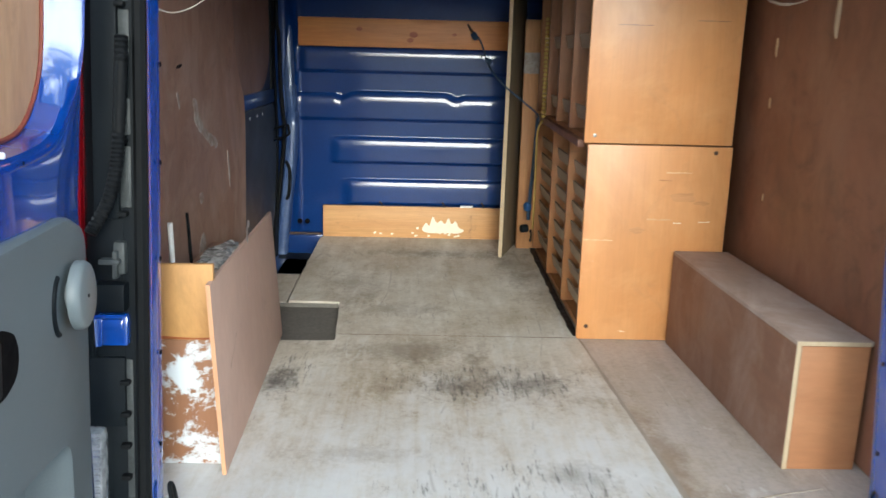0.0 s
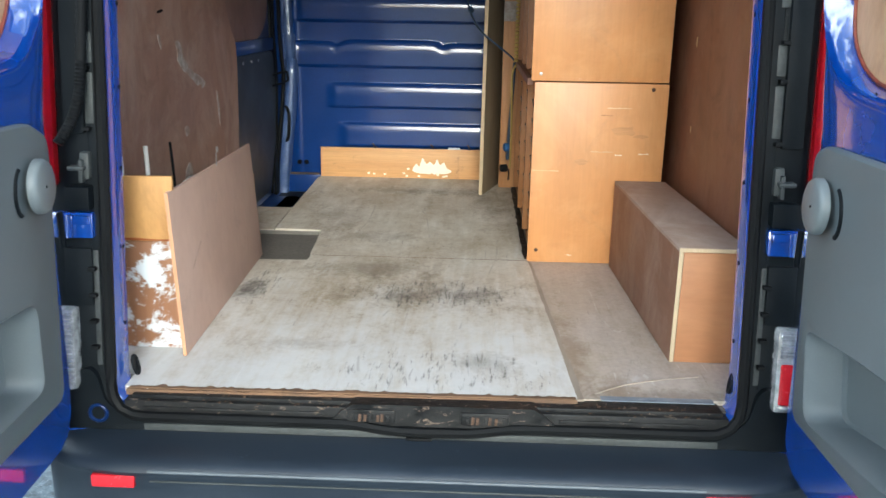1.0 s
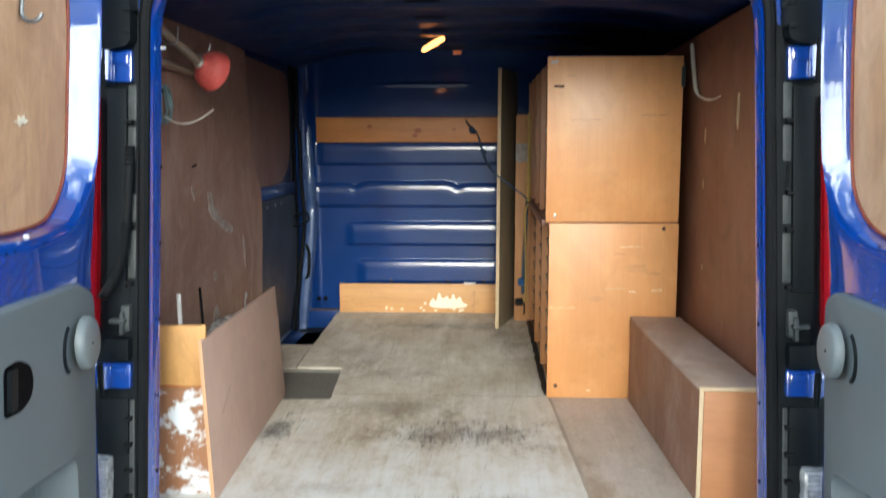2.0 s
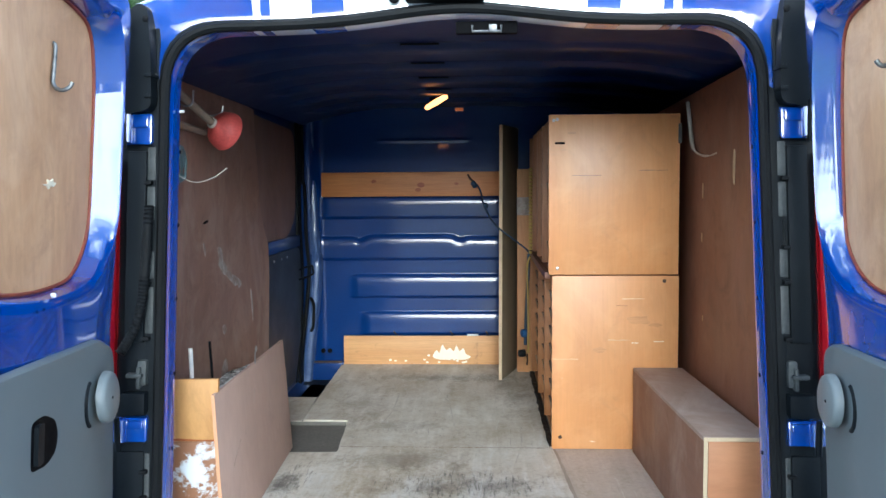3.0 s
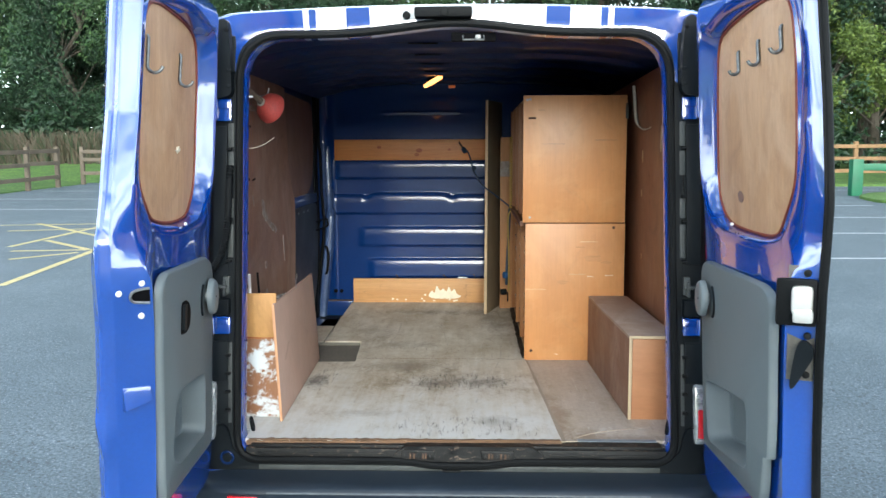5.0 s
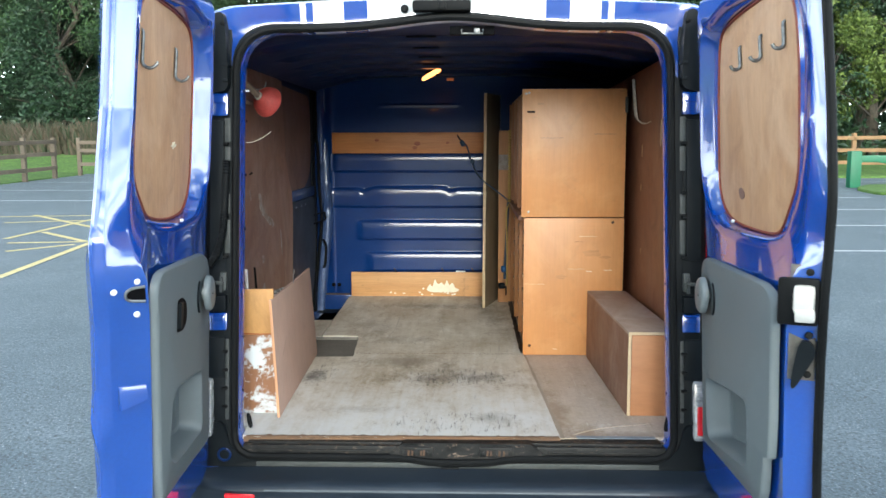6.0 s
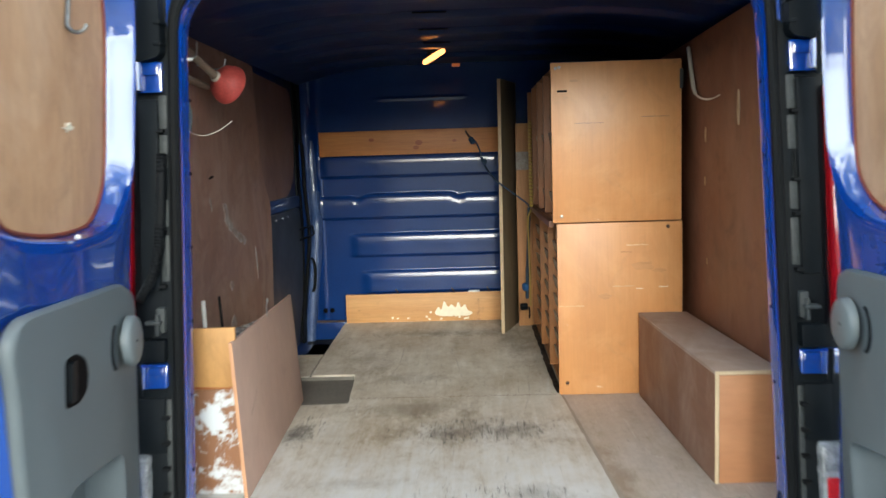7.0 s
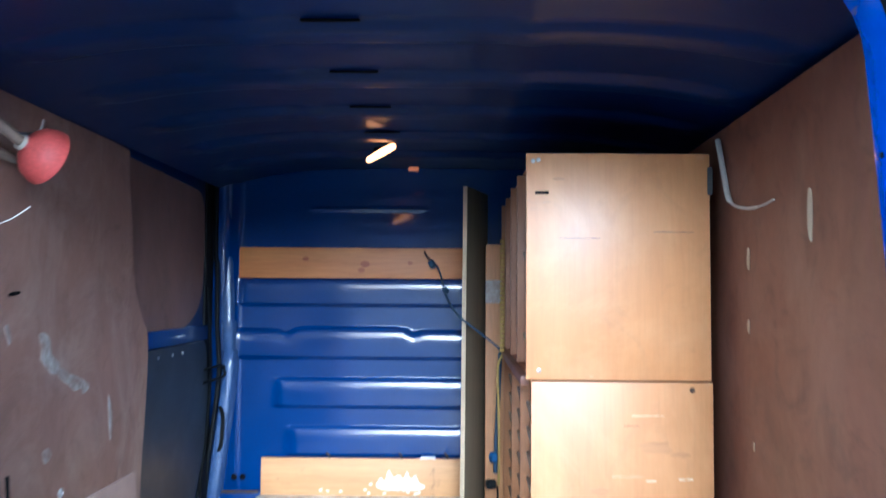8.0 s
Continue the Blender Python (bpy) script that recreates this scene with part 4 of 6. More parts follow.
# rear pillars
for s in (-1, 1):
    def sx(x0, x1, y0, y1, z0, z1, bev=0.003, s=s):
        a, b = sorted((s * x0 + CX, s * x1 + CX))
        return hexa([(a, y0 + lean(z0), z0), (b, y0 + lean(z0), z0), (b, y1 + lean(z0), z0), (a, y1 + lean(z0), z0), (a, y0 + lean(z1), z1), (b, y0 + lean(z1), z1), (b, y1 + lean(z1), z1), (a, y1 + lean(z1), z1)], bev)

    part("pillar_backing", sx(0.7345, 0.87, -0.003, 0.012, 0.56, 1.90), "plastic", van)
    pc = part("pillar_cover", sx(0.757, 0.803, -0.014, 0.004, 1.145, 1.60), "plastic", van, "dark plastic pillar cover")
    part("pillar_cover", joined(sx(0.752, 0.815, -0.012, 0.004, 0.76, 0.89), sx(0.75, 0.80, -0.006, 0.004, 0.60, 0.765)), "plastic", van, "dark plastic pillar cover")
    part("check_box", sx(0.745, 0.80, -0.03, 0.004, 0.98, 1.03), "plastic", van, "black plastic block")
    for z in (0.66, 0.72, 0.78, 0.84, 1.15, 1.28, 1.36, 1.52):
        part("clip", sx(0.742, 0.760, -0.02, 0.002, z, z + 0.009), "black", pc)
    for x0, x1, y0, z0, z1 in ((0.737, 0.757, -0.006, 1.165, 1.275), (0.737, 0.757, -0.006, 1.295, 1.36), (0.739, 0.755, -0.003, 1.364, 1.43), (0.737, 0.757, -0.006, 1.435, 1.515), (0.737, 0.757, -0.006, 1.53, 1.61), (0.739, 0.752, -0.006, 0.62, 0.885)):
        part("pillar_strip", sx(x0, x1, y0, 0.003, z0, z1), "strip", van, "grey metal hinge-pillar strip")
    out = rounded([(0.735, 1.70), (0.80, 1.685), (0.815, 1.92), (0.77, 1.955), (0.75, 1.945), (0.74, 1.85)], 0.02)
    hc = part("hinge_cover", prism(out, lambda a, b, c, s=s: (s * a + CX, c + lean(b), b), -0.045, 0.0, 0.012), "plastic", van, "dark curved plastic hinge cover")
    part("cover_screw", disc((s * 0.752 + CX, -0.046 + lean(1.915), 1.915), (0, -1, 0), 0.008, 0.005, 12, 0.001), "black", hc)
    for z in (1.725, 1.775):
        part("cover_rib", sx(0.734, 0.752, -0.05, 0.0, z, z + 0.010), "plastic", hc)
    for z, h in ((1.615, 0.075), (0.915, 0.058)):
        br = part("hinge", joined(sx(0.742, 0.835, -0.022, 0.0, z, z + h, 0.006), sx(0.748, 0.835, -0.03, -0.012, z + h * 0.55, z + h - 0.006, 0.005), tube([(s * 0.80 + CX, lean(z) - 0.03, z + 0.004), (s * 0.80 + CX, lean(z + h) - 0.03, z + h - 0.004)], 0.015, 14)), "blue", van, "blue painted door hinge")
        part("hinge_pin", tube([(s * 0.795 + CX, lean(z) - 0.055, z - 0.01), (s * 0.795 + CX, lean(z) - 0.055, z + h + 0.01)], 0.007, 10), "plastic", br)
    part("door_check", joined(sx(0.746, 0.768, -0.02, 0.0, 1.045, 1.105, 0.006), sx(0.752, 0.79, -0.034, -0.012, 1.066, 1.076, 0.004), sx(0.757, 0.766, -0.03, -0.012, 1.04, 1.09, 0.003)), "strip", van, "worn steel door check strap")
    part("tail_lamp", sx(0.818, 0.868, -0.03, 0.0, 1.03, 1.585, 0.008), "red_lamp", van, "tall red tail lamp")
    lo = part("lower_lamp", sx(0.786 if s < 0 else 0.775, 0.86, -0.04, 0.0, 0.572, 0.76, 0.012), "clear_lamp", van, "clear ribbed lower lamp")
    for z in np.linspace(0.585, 0.745, 15):
        if s > 0 and 0.585 < z < 0.69:
            continue
        part("lens_rib", sx(0.79 if s < 0 else 0.782, 0.858, -0.045, -0.038, z, z + 0.006, 0.002), "clear_lamp", lo)
    if s > 0:
        part("lamp_red", sx(0.785, 0.864, -0.044, -0.03, 0.592, 0.685, 0.006), "reflector", lo, "red lower lens")
    # plastic corner under the pillar with a grommet
    out = rounded([(0.60, 0.466), (0.85, 0.466), (0.82, 0.60), (0.765, 0.62), (0.748, 0.60), (0.735, 0.54), (0.69, 0.495), (0.62, 0.488)], 0.012)
    cp = part("corner_trim", prism(out, lambda a, b, c, s=s: (s * a + CX, c, b), -0.020, 0.004, 0.003), "plastic", van, "dark plastic corner trim")
    if s < 0:
        part("grommet", tube([(s * 0.765 + 0.02 * math.cos(a), -0.02, 0.507 + 0.02 * math.sin(a)) for a in np.linspace(0, 6.2832, 20)[:-1]], 0.0045, 8, True), "roof_in", cp, "blue ringed hole")
    part("grommet_hole", disc((s * 0.765, -0.015, 0.507), (0, -1, 0), 0.016, 0.004, 16, 0.001), "hole", cp)
    part("trim_screw", disc((s * 0.675, -0.015, 0.484), (0, -1, 0), 0.007, 0.004, 12, 0.001), "steel", cp)
    part("tie_ring", tube([(s * (0.697 + 0.004 * math.sin(a)), 0.05 + 0.010 * math.cos(a), 0.60 + 0.022 * math.sin(a)) for a in np.linspace(0, 6.2832, 18)[:-1]], 0.005, 6, True), "black", van, "black lashing ring")
    for z in np.linspace(0.7, 1.78, 7):
        part("hole_plug", disc((s * (0.71 - 0.0105 * (z - 0.5)) + CX, 0.05 + lean(z), z), (-s, 0, 0), 0.005, 0.002, 10, 0.0005), "hole", van)

# wiring conduit on one pillar
line = smooth_line([(-0.757, 0.092, 1.47), (-0.759, 0.080, 1.40), (-0.762, 0.062, 1.30), (-0.766, 0.05, 1.24), (-0.778, 0.03, 1.18), (-0.80, 0.0, 1.13)], 14)
part("wiring_conduit", tube(line, [0.0125 if k % 2 else 0.0105 for k in range(len(line))], 10), "black", van, "black corrugated wiring conduit")

# roof edge fittings
part("high_brake_lamp", joined(box(-0.145, 0.045, 0.132, 0.19, 1.952, 1.986, 0.008), box(-0.06, -0.035, 0.127, 0.14, 1.956, 1.980, 0.003)), "black", van, "black housing on the roof edge")
part("washer_jet", disc((-0.172, 0.165, 1.962), (0, -1, 0), 0.013, 0.012, 16, 0.004), "black", van)
rc = part("roof_catch", box(-0.025, 0.125, 0.20, 0.225, 1.882, 1.912, 0.004), "hole", van, "dark steel roof catch")
part("catch_jaw", joined(tube([(0.015, 0.192, 1.900), (0.015, 0.190, 1.885), (0.085, 0.190, 1.885), (0.085, 0.192, 1.900)], 0.0035, 8), box(0.055, 0.075, 0.186, 0.2, 1.884, 1.902, 0.003)), "hook", rc, "worn steel jaw")
part("pillar_pin", tube([(-0.712, 0.19, 1.70), (-0.700, 0.19, 1.7008)], 0.004, 8), "chrome", van)


# ---- rear doors ----
def polar(poly, c, n):
    """An outline cut by n rays from c."""
    P = [np.array(p) - c for p in poly]
    out = []
    for k in range(n):
        a = 6.283185 * k / n
        d = np.array((math.cos(a), math.sin(a)))
        best = 0.0
        for p, q in zip(P, P[1:] + P[:1]):
            e = q - p
            den = d[0] * e[1] - d[1] * e[0]
            if abs(den) < 1e-12:
                continue
            t = (p[0] * e[1] - p[1] * e[0]) / den
            w = (p[0] * d[1] - p[1] * d[0]) / den
            if t > 0 and -1e-9 <= w <= 1 + 1e-9:
                best = max(best, t)
        out.append(tuple(np.array(c) + d * best))
    return out


def grown(poly, c, by):
    out = []
    for p in poly:
        d = np.array(p) - np.array(c)
        out.append(tuple(np.array(c) + d * (1 + by / (np.linalg.norm(d) + 1e-9))))
    return out


# about where the camera stands when it faces the open doors
VIEW_POINT = Vector((0.02, -2.5, 1.5))


def rear_door(s, ox, angle, trim, pocket, window, rim_in, rim_out, wide, rake, label):
    """rim_in, rim_out: the free edge's face in u and w; wide: how far the outer skin reaches past it."""
    th = radians(angle)
    along, inward = Vector((-s * math.sin(th), -math.cos(th), 0)), Vector((-s * math.cos(th), math.sin(th), 0))
    org = Vector((s * ox, -0.05, 0))

    rz, ru = zip(*rake)
    u_low, u_high = rim_in[0] - 0.15, max(p[0] for p in window) + 0.004

    def P(u, z, w):
        # free edge bowed to fit the camera's view: in at sill, out at waist
        f = ease((z - 1.18) / 0.17)
        u += float(np.interp(z, rz, ru)) * ease((u - u_low - (u_high - u_low) * f) / (0.15 - 0.11 * f))
        k = 0.088 if z > 1.2 else 0.02 + 0.095 * max(0.0, u)
        p = org + along * u + inward * (w + k * (z - 1.2)) + Vector((0, 0, z))
        # above the waist: pushed forward along camera rays, so the outline fits the view
        return p + (p - VIEW_POINT) * (0.18 * max(0.0, z - 1.2) / (p.y - VIEW_POINT.y))

    def bar(u0, u1, z0, z1, w0, w1, bev=0.003):
        c = [(u0, w0), (u1, w0), (u1, w1), (u0, w1)]
        return hexa([P(u, z0, w) for u, w in c] + [P(u, z1, w) for u, w in c], bev)

    c, n = np.array((0.40, 1.60)), 300
    win = polar(smooth_line(window, 5, True), c, n)
    ui, uo = rim_in[0], rim_out[0]
    panel = polar(rounded([(0.02, 0.475), (ui - 0.01, 0.475), (ui, 0.60), (ui, 1.22), (uo + 0.016, 1.45), (uo + 0.022, 1.945), (0.045, 1.93)], [0.1, 0.06, 0.2, 0.1, 0.1, 0.08, 0.1]), c, n)
    shut = polar(rounded([(0.0, 0.44), (uo - 0.05, 0.44), (uo - 0.012, 0.64), (uo, 0.82), (uo, 1.22), (uo + 0.03, 1.45), (uo + 0.03, 1.965), (0.025, 1.95)], [0.1, 0.06, 0.2, 0.2, 0.1, 0.1, 0.08, 0.1]), c, n)
    # the outer skin's free edge: a wavy outline placed to fit the camera's view
    us, lip = uo + wide, 1.0 if s < 0 else 0.3
    free = [(us - 0.10, 0.40), (us - 0.07, 0.59), (us - 0.023, 0.695), (us + 0.029, 0.76), (us + 0.054, 0.803), (us + 0.048, 0.846), (us + 0.02, 0.905), (us - 0.002, 0.98), (us + 0.013, 1.054), (us + 0.032, 1.125), (us + 0.036, 1.20), (us + 0.03, 1.303)]
    edge = [(-0.015, 0.40)] + smooth_line(free, 4) + [(uo + 0.012, 1.33), (uo + 0.020, 1.5), (uo + 0.018, 1.98), (0.008, 1.97)]
    skin = polar(edge, c, n)
    for k, (p, q) in enumerate(zip(skin, shut)):
        rp, rq = np.linalg.norm(np.array(p) - c), np.linalg.norm(np.array(q) - c)
        if rp < rq + 0.004 and (q[1] < 1.33 or q[0] < 0.6):
            skin[k] = tuple(c + (np.array(q) - c) * (rq + 0.004) / rq)

    def sunk(o, w):
        """The inner panel: proud round the trim, level with the window board towards the free edge."""
        return [P(u, z, w - 0.036 * ease((z - 1.2) / 0.14) * ease((u - 0.45 * ui) / (0.45 * ui))) for u, z in o]

    def turned(o, w, deep):
        """As sunk, with the frame beside the hinges falling back to the window board."""
        return [P(u, z, w - 0.036 * ease((z - 1.2) / 0.14) * ease((u - 0.45 * ui) / (0.45 * ui)) - deep * ease((0.20 - u) / 0.10) * ease((z - 1.36) / 0.1)) for u, z in o]

    def lift(o, w):
        return [P(u, z, w) for u, z in o]

    rows = [lift(win, -0.055), lift(grown(win, c, 0.003), -0.036), turned(grown(win, c, 0.010), rim_in[1] - 0.010, 0.028), turned(grown(win, c, 0.018), rim_in[1] - 0.004, 0.022), turned(grown(win, c, 0.030), rim_in[1], 0.001), turned(grown(win, c, 0.036), rim_in[1] + 0.001, -0.005), sunk(panel, rim_in[1]), sunk(grown(panel, c, 0.006), rim_in[1] - 0.006), lift(shut, rim_out[1]), lift(grown(shut, c, 0.005), rim_out[1] - 0.006), lift(skin, rim_out[1] - 0.022 * lip), lift(grown(skin, c, 0.004), rim_out[1] - 0.028 * lip), lift(grown(skin, c, 0.0), rim_out[1] - 0.036 * lip), lift(grown(skin, c, -0.05), rim_out[1] - 0.055 * lip)]
    bm = loops(rows)
    vs = [bm.verts.new(p) for p in lift(grown(skin, c, -0.05), rim_out[1] - 0.0551 * lip)]
    bm.faces.new(vs)
    pu, pz = [p[0] for p in pocket], [p[1] for p in pocket]
    u0, u1, z0, z1 = min(pu) - 0.008, max(pu) + 0.008, min(pz) - 0.008, max(pz) + 0.008
    for co_, no_ in ((P(u0, 0.8, 0), along), (P(u1, 0.8, 0), along), (P(0.3, z0, 0), Vector((0, 0, 1))), (P(0.3, z1, 0), Vector((0, 0, 1)))):
        near = [f for f in bm.faces if f.calc_center_median().z < 1.5 and abs(f.normal.dot(inward)) > 0.8 and (f.calc_center_median() - P(0.3, 0.8, 0)).dot(inward) > -0.04]
        geom = {e for f in near for e in f.edges} | {v for f in near for v in f.verts} | set(near)
        bmesh.ops.bisect_plane(bm, geom=list(geom), plane_co=co_, plane_no=no_)
    gone = []
    for f in bm.faces:
        q = f.calc_center_median()
        if z0 < q.z < z1 and (P(u0, q.z, 0) - q).dot(along) < 0 < (P(u1, q.z, 0) - q).dot(along) and (q - P(0.3, q.z, 0)).dot(inward) > -0.03:
            gone.append(f)
    bmesh.ops.delete(bm, geom=gone, context="FACES")
    door = part("rear_door", bm, "blue", van, label, 40)
    part("window_board", prism(grown(win, c, 0.006), lambda a, b, w: P(a, b, w), -0.060, -0.038), "winboard", door, "light plywood board filling the door window")
    part("window_sealant", tube([P(u, z, -0.036) for u, z in grown(win, c, -0.001)[::3]], 0.0038, 6, True), "red_rim", door, "red-brown sealant bead")
    # trim panel with a pocket
    pc = np.array((sum(p[0] for p in pocket) / len(pocket), sum(p[1] for p in pocket) / len(pocket)))
    to = polar(rounded(trim, 0.03), pc, 220)
    po = polar(rounded(pocket, 0.035), pc, 220)
    rows = [lift(to, 0.010), lift(to, 0.022), lift(grown(to, pc, -0.005), 0.029), lift(grown(to, pc, -0.012), 0.031), lift(grown(po, pc, 0.014), 0.031), lift(grown(po, pc, 0.006), 0.034), lift(po, 0.029), lift(grown(po, pc, -0.010), 0.012), lift(grown(po, pc, -0.022), -0.028), lift(grown(po, pc, -0.034), -0.033)]
    bm = loops(rows)
    bm.faces.new([bm.verts.new(p) for p in lift(grown(po, pc, -0.034), -0.033)])
    tp = part("trim_panel", bm, "trim", door, "grey moulded plastic door trim with a pocket", 40)
    dk = P(0.165, 1.082, 0.03)
    part("round_knob", joined(disc(dk, inward, 0.022, 0.014, 20, 0.003), disc(dk + inward * 0.012, inward, 0.053, 0.018, 36, 0.009)), "trim_lit", door, "round grey plastic disc")
    part("knob_dot", disc(dk + inward * 0.0295 + along * 0.005, inward, 0.003, 0.002, 10, 0.0005), "hole", door)
    # dark bead put in for the shade of the recess beside the disc
    part("groove_shade", tube([P(0.21 + 0.03 * math.cos(a), 1.08 + 0.045 * math.sin(a), 0.030) for a in np.linspace(-1.3, 1.3, 12)], 0.005, 8), "plastic", tp)
    for u, z in ((0.36, 1.317), (0.62, 1.93)):
        part("white_clip", disc(P(u, z, 0.002), inward, 0.0045, 0.008, 10, 0.002), "white", door)
    for u in (0.30, 0.42, 0.45):
        part("drain_hole", disc(P(u, 1.300, 0.012), inward, 0.003, 0.0015, 8, 0.0004), "hole", door)
    du, dw = rim_out[0] - rim_in[0], rim_out[1] - rim_in[1]
    nrm = (along * -dw + inward * du).normalized()

    def E(f, z, h):
        """A point on the free edge's face: f across it, h proud of it."""
        return P(rim_in[0] + 0.006 + (du - 0.006) * f, z, rim_in[1] - 0.006 + (dw + 0.006) * f) + nrm * h

    def ebar(f0, f1, z0, z1, h0, h1, bev=0.003):
        c4 = [(f0, h0), (f1, h0), (f1, h1), (f0, h1)]
        return hexa([E(f, z0, h) for f, h in c4] + [E(f, z1, h) for f, h in c4], bev)

    return door, P, E, ebar, inward, nrm


WIN_L = [(0.08, 1.45), (0.094, 1.60), (0.11, 1.73), (0.155, 1.828), (0.25, 1.858), (0.45, 1.868), (0.63, 1.862), (0.70, 1.82), (0.712, 1.70), (0.71, 1.50), (0.69, 1.435), (0.63, 1.385), (0.56, 1.345), (0.385, 1.322), (0.22, 1.322), (0.15, 1.338), (0.10, 1.385)]
WIN_R = [(0.064, 1.41), (0.08, 1.564), (0.112, 1.721), (0.148, 1.81), (0.23, 1.84), (0.43, 1.856), (0.63, 1.858), (0.755, 1.83), (0.787, 1.74), (0.785, 1.62), (0.763, 1.458), (0.692, 1.371), (0.61, 1.312), (0.45, 1.30), (0.25, 1.302), (0.16, 1.315), (0.095, 1.35)]
TRIM_L = [(0.06, 1.165), (0.14, 1.200), (0.64, 1.222), (0.678, 1.19), (0.685, 1.0), (0.675, 0.68), (0.64, 0.605), (0.085, 0.60)]
TRIM_R = [(0.07, 1.165), (0.11, 1.187), (0.69, 1.205), (0.75, 1.185), (0.756, 0.88), (0.74, 0.785), (0.705, 0.77), (0.66, 0.80), (0.62, 0.66), (0.58, 0.63), (0.10, 0.62)]
POCK_L = [(0.20, 0.855), (0.465, 0.88), (0.525, 0.86), (0.53, 0.715), (0.48, 0.68), (0.19, 0.67)]
POCK_R = [(0.145, 0.83), (0.52, 0.876), (0.537, 0.852), (0.52, 0.70), (0.175, 0.655)]
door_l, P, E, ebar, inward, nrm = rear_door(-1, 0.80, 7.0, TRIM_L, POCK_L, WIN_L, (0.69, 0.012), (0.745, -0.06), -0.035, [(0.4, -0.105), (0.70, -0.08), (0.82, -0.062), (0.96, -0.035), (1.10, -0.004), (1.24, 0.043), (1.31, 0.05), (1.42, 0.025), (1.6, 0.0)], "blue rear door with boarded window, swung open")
# flat plate; the recess's shade is put into its near-black colour
hb = prism(rounded([(0.495, 1.12), (0.44, 1.12), (0.395, 1.10), (0.38, 1.07), (0.39, 1.04), (0.43, 1.028), (0.495, 1.035)], 0.015), lambda a, b, c: P(a, b, c), 0.02, 0.0325, 0.002)
part("inner_handle", hb, "hole", door_l, "black inner handle, its recess shown by colour")
part("handle_grip", prism(rounded([(0.485, 1.112), (0.46, 1.112), (0.46, 1.042), (0.485, 1.042)], 0.006), lambda a, b, c: P(a, b, c), 0.03, 0.040, 0.002), "plastic", door_l)
part("latch_slot", prism(rounded([(0.0, 1.200), (0.28, 1.195), (0.52, 1.19), (0.52, 1.170), (0.28, 1.167), (0.0, 1.160)], 0.004), lambda a, b, c: E(a, b, c), -0.001, 0.002), "hole", door_l, "open latch slot")
part("latch_rim", tube([E(f, z, 0.003) for f, z in smooth_line([(0.02, 1.198), (0.3, 1.197), (0.5, 1.192), (0.57, 1.18), (0.5, 1.169), (0.3, 1.165), (0.02, 1.162)], 4)], 0.0035, 6), "steel", door_l, "worn steel latch rim")
for f, z in ((0.22, 1.212), (0.88, 1.192), (0.27, 1.131)):
    part("bolt", disc(E(f, z, 0.0), nrm, 0.0075, 0.006, 16, 0.003), "white", door_l, "pale bolt head")
part("pressed_wedge", hexa([E(0.05, 0.910, -0.002), E(0.86, 0.893, -0.002), E(0.86, 0.955, -0.002), E(0.05, 0.948, -0.002), E(0.05, 0.912, 0.012), E(0.86, 0.896, 0.018), E(0.86, 0.953, 0.001), E(0.05, 0.947, 0.001)], 0.001), "blue", door_l, "raised pressed wedge")


def j_hook(P, u, z, high, r, thick):
    """A hook screwed into the board, bent out from it."""
    w = -0.034 if r < 0.018 else -0.030
    pts = [(-0.045, z + high), (w - 0.004, z + high), (w, z + high * 0.88), (w, z + r * 1.4)]
    pts += [(w + r + r * math.cos(a), z + r + r * math.sin(a)) for a in np.linspace(3.3, 6.1, 8)]
    return tube([P(u, b, a) for a, b in smooth_line(pts, 3)], thick, 8)


for u, z in ((0.67, 1.695), (0.335, 1.690)):
    part("hook", j_hook(P, u, z, 0.085, 0.0175, 0.0042), "hook", door_l, "large bent steel hook")
part("splinter", prism([(0.275, 1.521), (0.29, 1.5225), (0.293, 1.529), (0.302, 1.524), (0.318, 1.527), (0.314, 1.5195), (0.336, 1.5175), (0.316, 1.515), (0.309, 1.509), (0.301, 1.516), (0.287, 1.5135)], lambda a, b, c: P(a, b, c), -0.043, -0.036), "paint_y", door_l, "pale chip in the board")
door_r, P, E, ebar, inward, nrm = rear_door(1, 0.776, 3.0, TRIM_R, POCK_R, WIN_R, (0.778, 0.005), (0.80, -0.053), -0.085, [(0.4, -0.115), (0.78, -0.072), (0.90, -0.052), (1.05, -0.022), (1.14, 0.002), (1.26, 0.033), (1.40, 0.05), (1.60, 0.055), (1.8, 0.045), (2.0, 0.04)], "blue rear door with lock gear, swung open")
for u, z in ((0.345, 1.712), (0.525, 1.718), (0.70, 1.727)):
    part("hook", j_hook(P, u, z, 0.058, 0.0125, 0.0048), "hook", door_r, "bent steel hook")
part("knot_stain", prism(smooth_line([(0.265, 1.395), (0.295, 1.403), (0.32, 1.388), (0.305, 1.372), (0.275, 1.374)], 3, True), lambda a, b, c: P(a, b, c), -0.043, -0.0376), "lining_d", door_r, "dark knot")
pl = part("lock_plate", ebar(-0.05, 0.98, 1.0, 1.268, -0.002, 0.004, 0.002), "plate", door_r, "brownish steel lock plate")
for f, z in ((0.62, 1.252), (0.7, 1.108), (0.7, 1.015)):
    part("plate_screw", disc(E(f, z, 0.004), nrm, 0.008, 0.006, 12, 0.002), "black", pl)
lk = part("lock_body", ebar(-0.5, 1.0, 1.132, 1.240, 0.0, 0.022, 0.008), "black", door_r, "black lock housing")
part("lock_catch", joined(ebar(0.06, 0.86, 1.160, 1.226, 0.012, 0.034, 0.012), ebar(0.14, 0.90, 1.142, 1.172, 0.014, 0.038, 0.008)), "chrome", lk, "bright worn metal catch")
